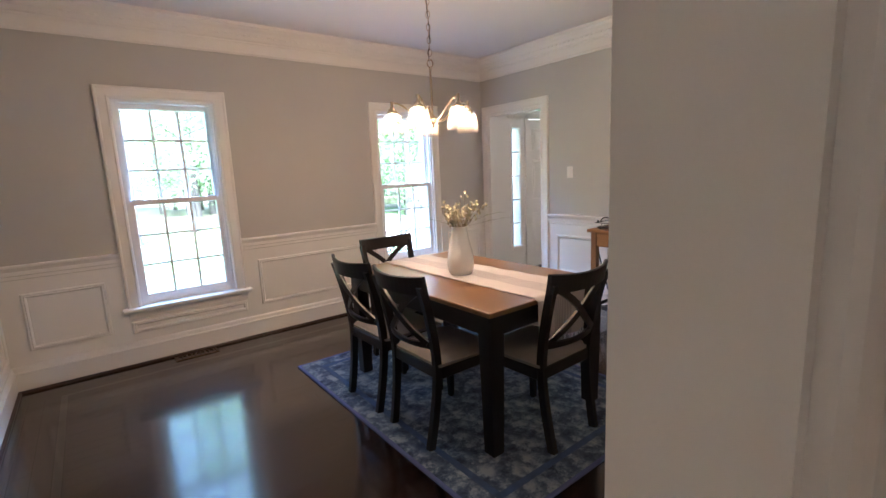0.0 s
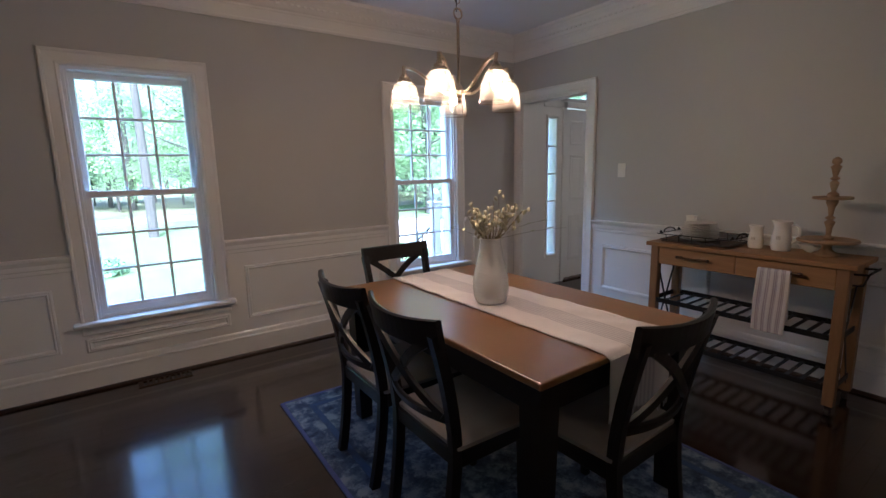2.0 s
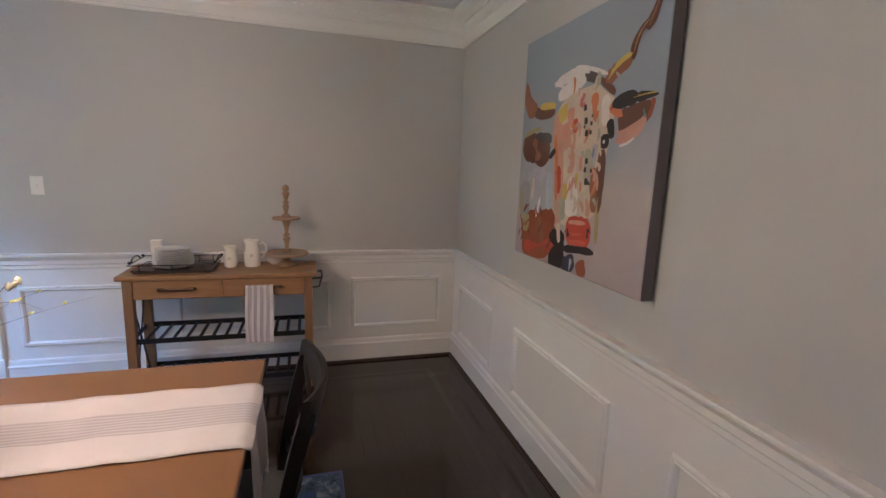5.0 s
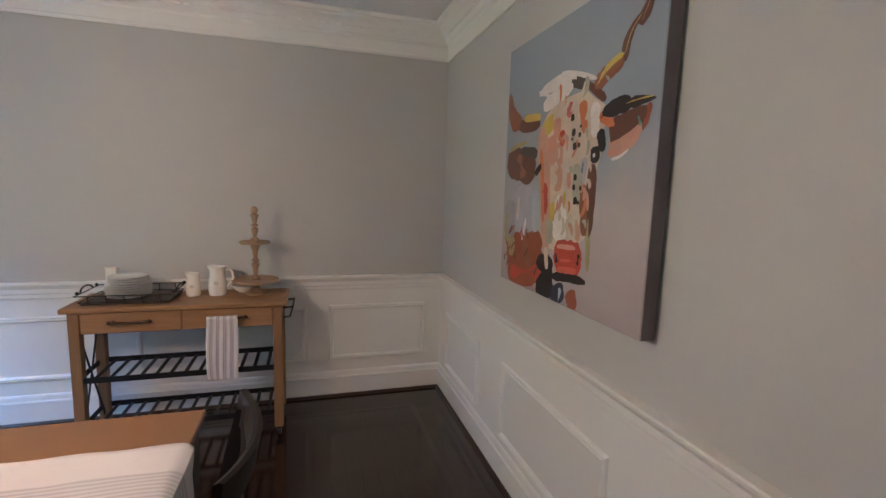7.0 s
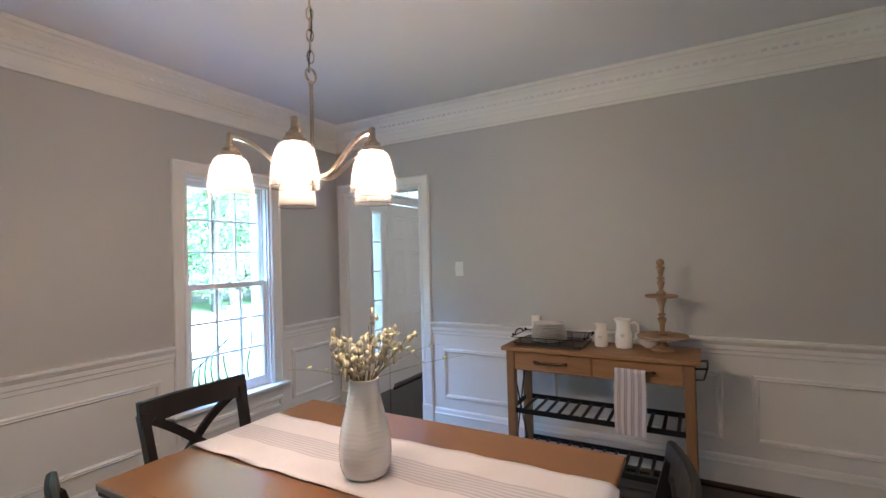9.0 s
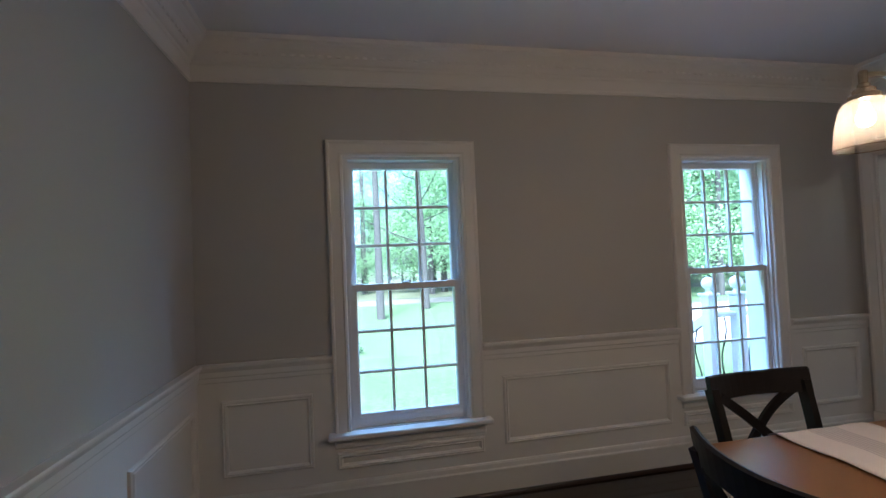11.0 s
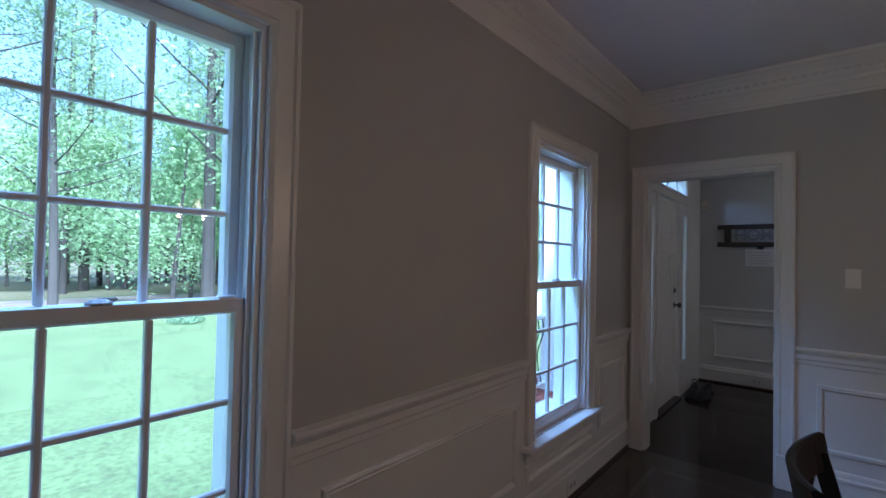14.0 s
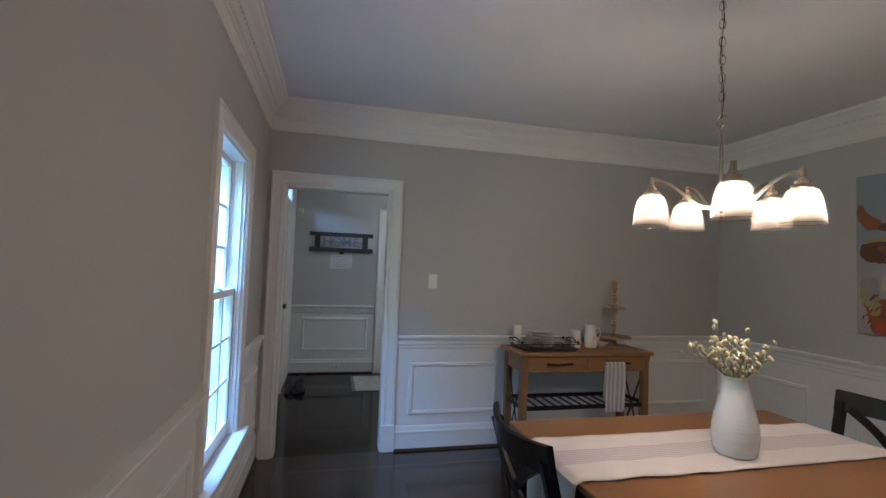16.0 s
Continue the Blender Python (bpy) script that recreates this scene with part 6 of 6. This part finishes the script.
part("back_rod", cube(-0.28, 0.28, -0.013, -0.008, -0.006, 0.006), SIGNMETAL, sg)
pp = thing("paper_note", pose(FX, 3.59, 1.50, 0, 0, -90), "white paper note hanging from a clip below the sign", "note")
part("sheet", cube(-0.145, 0.145, -0.006, -0.003, -0.10, 0.10), mat("paper", (0.72, 0.72, 0.74), 0.8, 0.03, 6), pp)
part("clip", cube(-0.03, 0.03, -0.012, -0.001, 0.095, 0.135, 0.003), IRON, pp, "black clip")
bm = bmesh.new()
for k in range(5):
    box(bm, -0.11, 0.11 - 0.04 * (k % 3), -0.0072, -0.0064, 0.055 - k * 0.032, 0.061 - k * 0.032)
part("writing", bm, mat("ink", (0.45, 0.45, 0.48), 0.8, 0.05, 9), pp, "faint lines of writing")
al = thing("alarm_sensor", pose(FX, 4.145, 2.13, 0, 0, -90), "small cream wall sensor near the corner", "sensor")
part("casing", cube(-0.035, 0.035, -0.04, 0, -0.055, 0.055, 0.008, 2), mat("cream_plastic", (0.70, 0.64, 0.50), 0.5, 0.03, 9), al)
part("lens", cube(-0.022, 0.022, -0.044, -0.04, -0.035, 0.0, 0.003), mat("sensor_lens", (0.55, 0.50, 0.42), 0.3, 0.03, 9), al)

# shoes by the front door
SHOE_MAT = mat("black_leather", (0.014, 0.013, 0.014), 0.45, 0.2, 12, 0.2, 90)

def make_shoe(m):
    s = thing("shoe", m, "black shoe on the foyer floor by the front door", "shoe", "shoes by the front door")
    part("sole", lathe(bmesh.new(), [(0.9, 0.0), (1.0, 0.2), (1.0, 0.8), (0.95, 1.0)], 20), BLACK, s)
    s.children[0].scale = (0.045, 0.135, 0.018)
    bm = bmesh.new()
    rows = []
    for i in range(11):
        t = i / 10
        y = -0.13 + 0.26 * t
        h = 0.085 - 0.045 * t + 0.01 * math.sin(math.pi * t)
        w = 0.036 + 0.008 * math.sin(math.pi * t * 1.2)
        e = math.sin(math.pi * min(1, max(0, 0.04 + 0.92 * t))) ** 0.35
        rows.append([bm.verts.new((w * e * math.cos(a), y, 0.016 + h * e * math.sin(a))) for a in [math.pi * q / 8 for q in range(9)]])
    for a, b in zip(rows, rows[1:]):
        for k in range(8):
            bm.faces.new((a[k], a[k + 1], b[k + 1], b[k]))
    part("upper", bm, SHOE_MAT, s, smooth=True)
    part("collar", tube(bmesh.new(), [(0.026 * math.cos(a), -0.065 + 0.045 * math.sin(a), 0.098 - 0.2 * 0.045 * math.sin(a)) for a in [2 * math.pi * q / 16 for q in range(17)]], 0.006, 6), SHOE_MAT, s, smooth=True)
    return s


sh = make_shoe(pose(6.28, 4.00, 0, 0, 0, 70))
copy_thing(sh, pose(6.30, 4.11, 0, 0, 0, 82))
copy_thing(sh, pose(6.55, 4.13, 0, 0, 0, 100))
copy_thing(sh, pose(6.58, 4.02, 0, 0, 0, 75))
fr = thing("hall_rug", pose(6.60, 2.75, 0.0005), "pale fringed runner rug on the foyer floor", "rug")
part("rug_field", cube(-0.35, 0.35, -0.65, 0.62, 0, 0.009, 0.003), mat("pale_rug", (0.40, 0.38, 0.37), 0.95, 0.35, 9, 0.6, 250, fine=0.25), fr)
for k in range(22):
    shared("tassel", tassel, fr, (-0.34 + 0.68 * k / 21, 0.615, 0.005), (radians(90), 0, 0)).scale = (0.8, 0.8, 1)

# ---- kitchen things ----
CAB = mat("cabinet_paint", (0.72, 0.71, 0.69), 0.4, 0.03, 4)
STONE = mat("worktop_stone", (0.36, 0.30, 0.23), 0.25, 0.3, 14, fine=0.2)
ub = thing("wall_cabinet", pose(0.915, YS - WS, 1.40), "white wall cabinet beside the doorway in the kitchen", "cabinet")
part("body", cube(0, 0.75, -0.33, -0.002, 0, 0.90, 0.002), CAB, ub)
for k in range(2):
    dd = part("cabinet_door", cube(k * 0.375 + 0.003, (k + 1) * 0.375 - 0.003, -0.350, -0.332, 0.003, 0.897, 0.003), CAB, ub)
    part("knob", lathe(bmesh.new(), [(0.006, 0), (0.006, 0.012), (0.014, 0.02), (0.004, 0.026)], 12, (0.33 if k == 0 else 0.42, -0.365, 0.06)), NICKEL, dd)
bc = thing("base_cabinet", pose(0.925, YS - WS, 0), "white kitchen base cabinet", "cabinet")
part("body", cube(0, 1.15, -0.60, -0.002, 0.10, 0.87, 0.002), CAB, bc)
part("toe_kick", cube(0, 1.15, -0.54, -0.004, 0, 0.10), BLACK, bc)
for k in range(2):
    part("cabinet_door", cube(k * 0.575 + 0.003, (k + 1) * 0.575 - 0.003, -0.62, -0.602, 0.11, 0.86, 0.003), CAB, bc)
wt = thing("worktop", pose(0.92, YS - WS, 0.87), "speckled brown stone worktop in the kitchen", "worktop")
part("slab", cube(0, 1.2, -0.64, -0.002, 0, 0.035, 0.004), STONE, wt)
part("upstand", cube(0, 1.2, -0.022, -0.003, 0.036, 0.14, 0.003), STONE, wt)

# ---- floor boards ----
floor = thing("floor", None, "glossy dark brown hardwood floor with an inlaid border strip", "floor", "", "structure")
PWID = 0.083
plank_me = {}

def plank(name, x0, x1, y0, y1, material):
    key = (round(x1 - x0, 3), round(y1 - y0, 3), material.name)
    if key not in plank_me:
        bm = bmesh.new()
        hx_, hy_ = key[0] / 2 - 0.0001, key[1] / 2 - 0.0001
        lo = [bm.verts.new((a * hx_, b * hy_, -0.02)) for a, b in ((-1, -1), (1, -1), (1, 1), (-1, 1))]
        mid = [bm.verts.new((a * hx_, b * hy_, -0.0005)) for a, b in ((-1, -1), (1, -1), (1, 1), (-1, 1))]
        hi = [bm.verts.new((a * (hx_ - 0.0006), b * (hy_ - 0.0006), 0.0)) for a, b in ((-1, -1), (1, -1), (1, 1), (-1, 1))]
        for k in range(4):
            bm.faces.new((lo[k], lo[(k + 1) % 4], mid[(k + 1) % 4], mid[k])); bm.faces.new((mid[k], mid[(k + 1) % 4], hi[(k + 1) % 4], hi[k]))
        bm.faces.new(hi)
        ob = part(name, bm, material, floor)
        plank_me[key] = ob.data
    else:
        ob = shared(name, plank_me[key], floor)
    ob.location = ((x0 + x1) / 2, (y0 + y1) / 2, 0)
    return ob


BI = 0.255                       # border inset
bx0, bx1, by0, by1 = XW + BI, XE - BI, YS + BI, YN - BI
SW = 0.04
for a, b, c_, d_ in ((bx0, bx1, by0, by0 + SW), (bx0, bx1, by1 - SW, by1), (bx0, bx0 + SW, by0 + SW, by1 - SW), (bx1 - SW, bx1, by0 + SW, by1 - SW)):
    plank("border_strip", a, b, c_, d_, PLANK_DARK)
rnd = random.Random(5)

def field(x0, x1, y0, y1, lengths, rows, along="x"):
    n = rows
    w = ((y1 - y0) if along == "x" else (x1 - x0)) / n
    lo, hi = (x0, x1) if along == "x" else (y0, y1)
    for k in range(n):
        p = lo
        first = True
        while p < hi - 1e-4:
            q = p + (rnd.choice(lengths) * (rnd.choice((0.35, 0.6, 0.85)) if first else 1))
            first = False
            if q > hi - 0.25:
                q = hi
            if along == "x":
                plank("plank", p, q, y0 + k * w, y0 + (k + 1) * w, PLANK)
            else:
                plank("plank", x0 + k * w, x0 + (k + 1) * w, p, q, PLANK_Y)
            p = q


PLANK_Y = mat("floor_plank_cross", (0.015, 0.0060, 0.0034), 0.30, 0.25, 3.0, 0.10, 40, stretch=(9, 0.7, 9), fine=0.10, island=0.35, spec=0.05, coat=1.0, coat_rough=0.13, coat_ior=1.75)
field(bx0 + SW, bx1 - SW, by0 + SW, by1 - SW, (0.8, 1.1, 1.4), 42)
field(XW, XE, by1, YN, (1.2, 1.6), 3)
field(XW, XE, YS, by0, (1.2, 1.6), 3)
field(XW, bx0, by0, by1, (1.2, 1.6), 3, "y")
field(bx1, XE, by0, by1, (1.2, 1.6), 3, "y")
setting("floor_foyer", cube(XE, FX + 1.8, FS - WT, FY + 0.1, -0.02, -0.0005), mat("foyer_boards", (0.010, 0.0045, 0.003), 0.16, 0.25, 3, 0.06, 40, stretch=(0.7, 9, 9), fine=0.1, spec=0.05, coat=0.5, coat_rough=0.07), "dark hardwood foyer floor", "floor")
setting("floor_kitchen", cube(XW, KE, KS, YS, -0.02, -0.0005), mat("kitchen_boards", (0.25, 0.15, 0.08), 0.3, 0.25, 3, 0.10, 40, stretch=(0.7, 9, 9), fine=0.1), "brown kitchen floor", "floor")
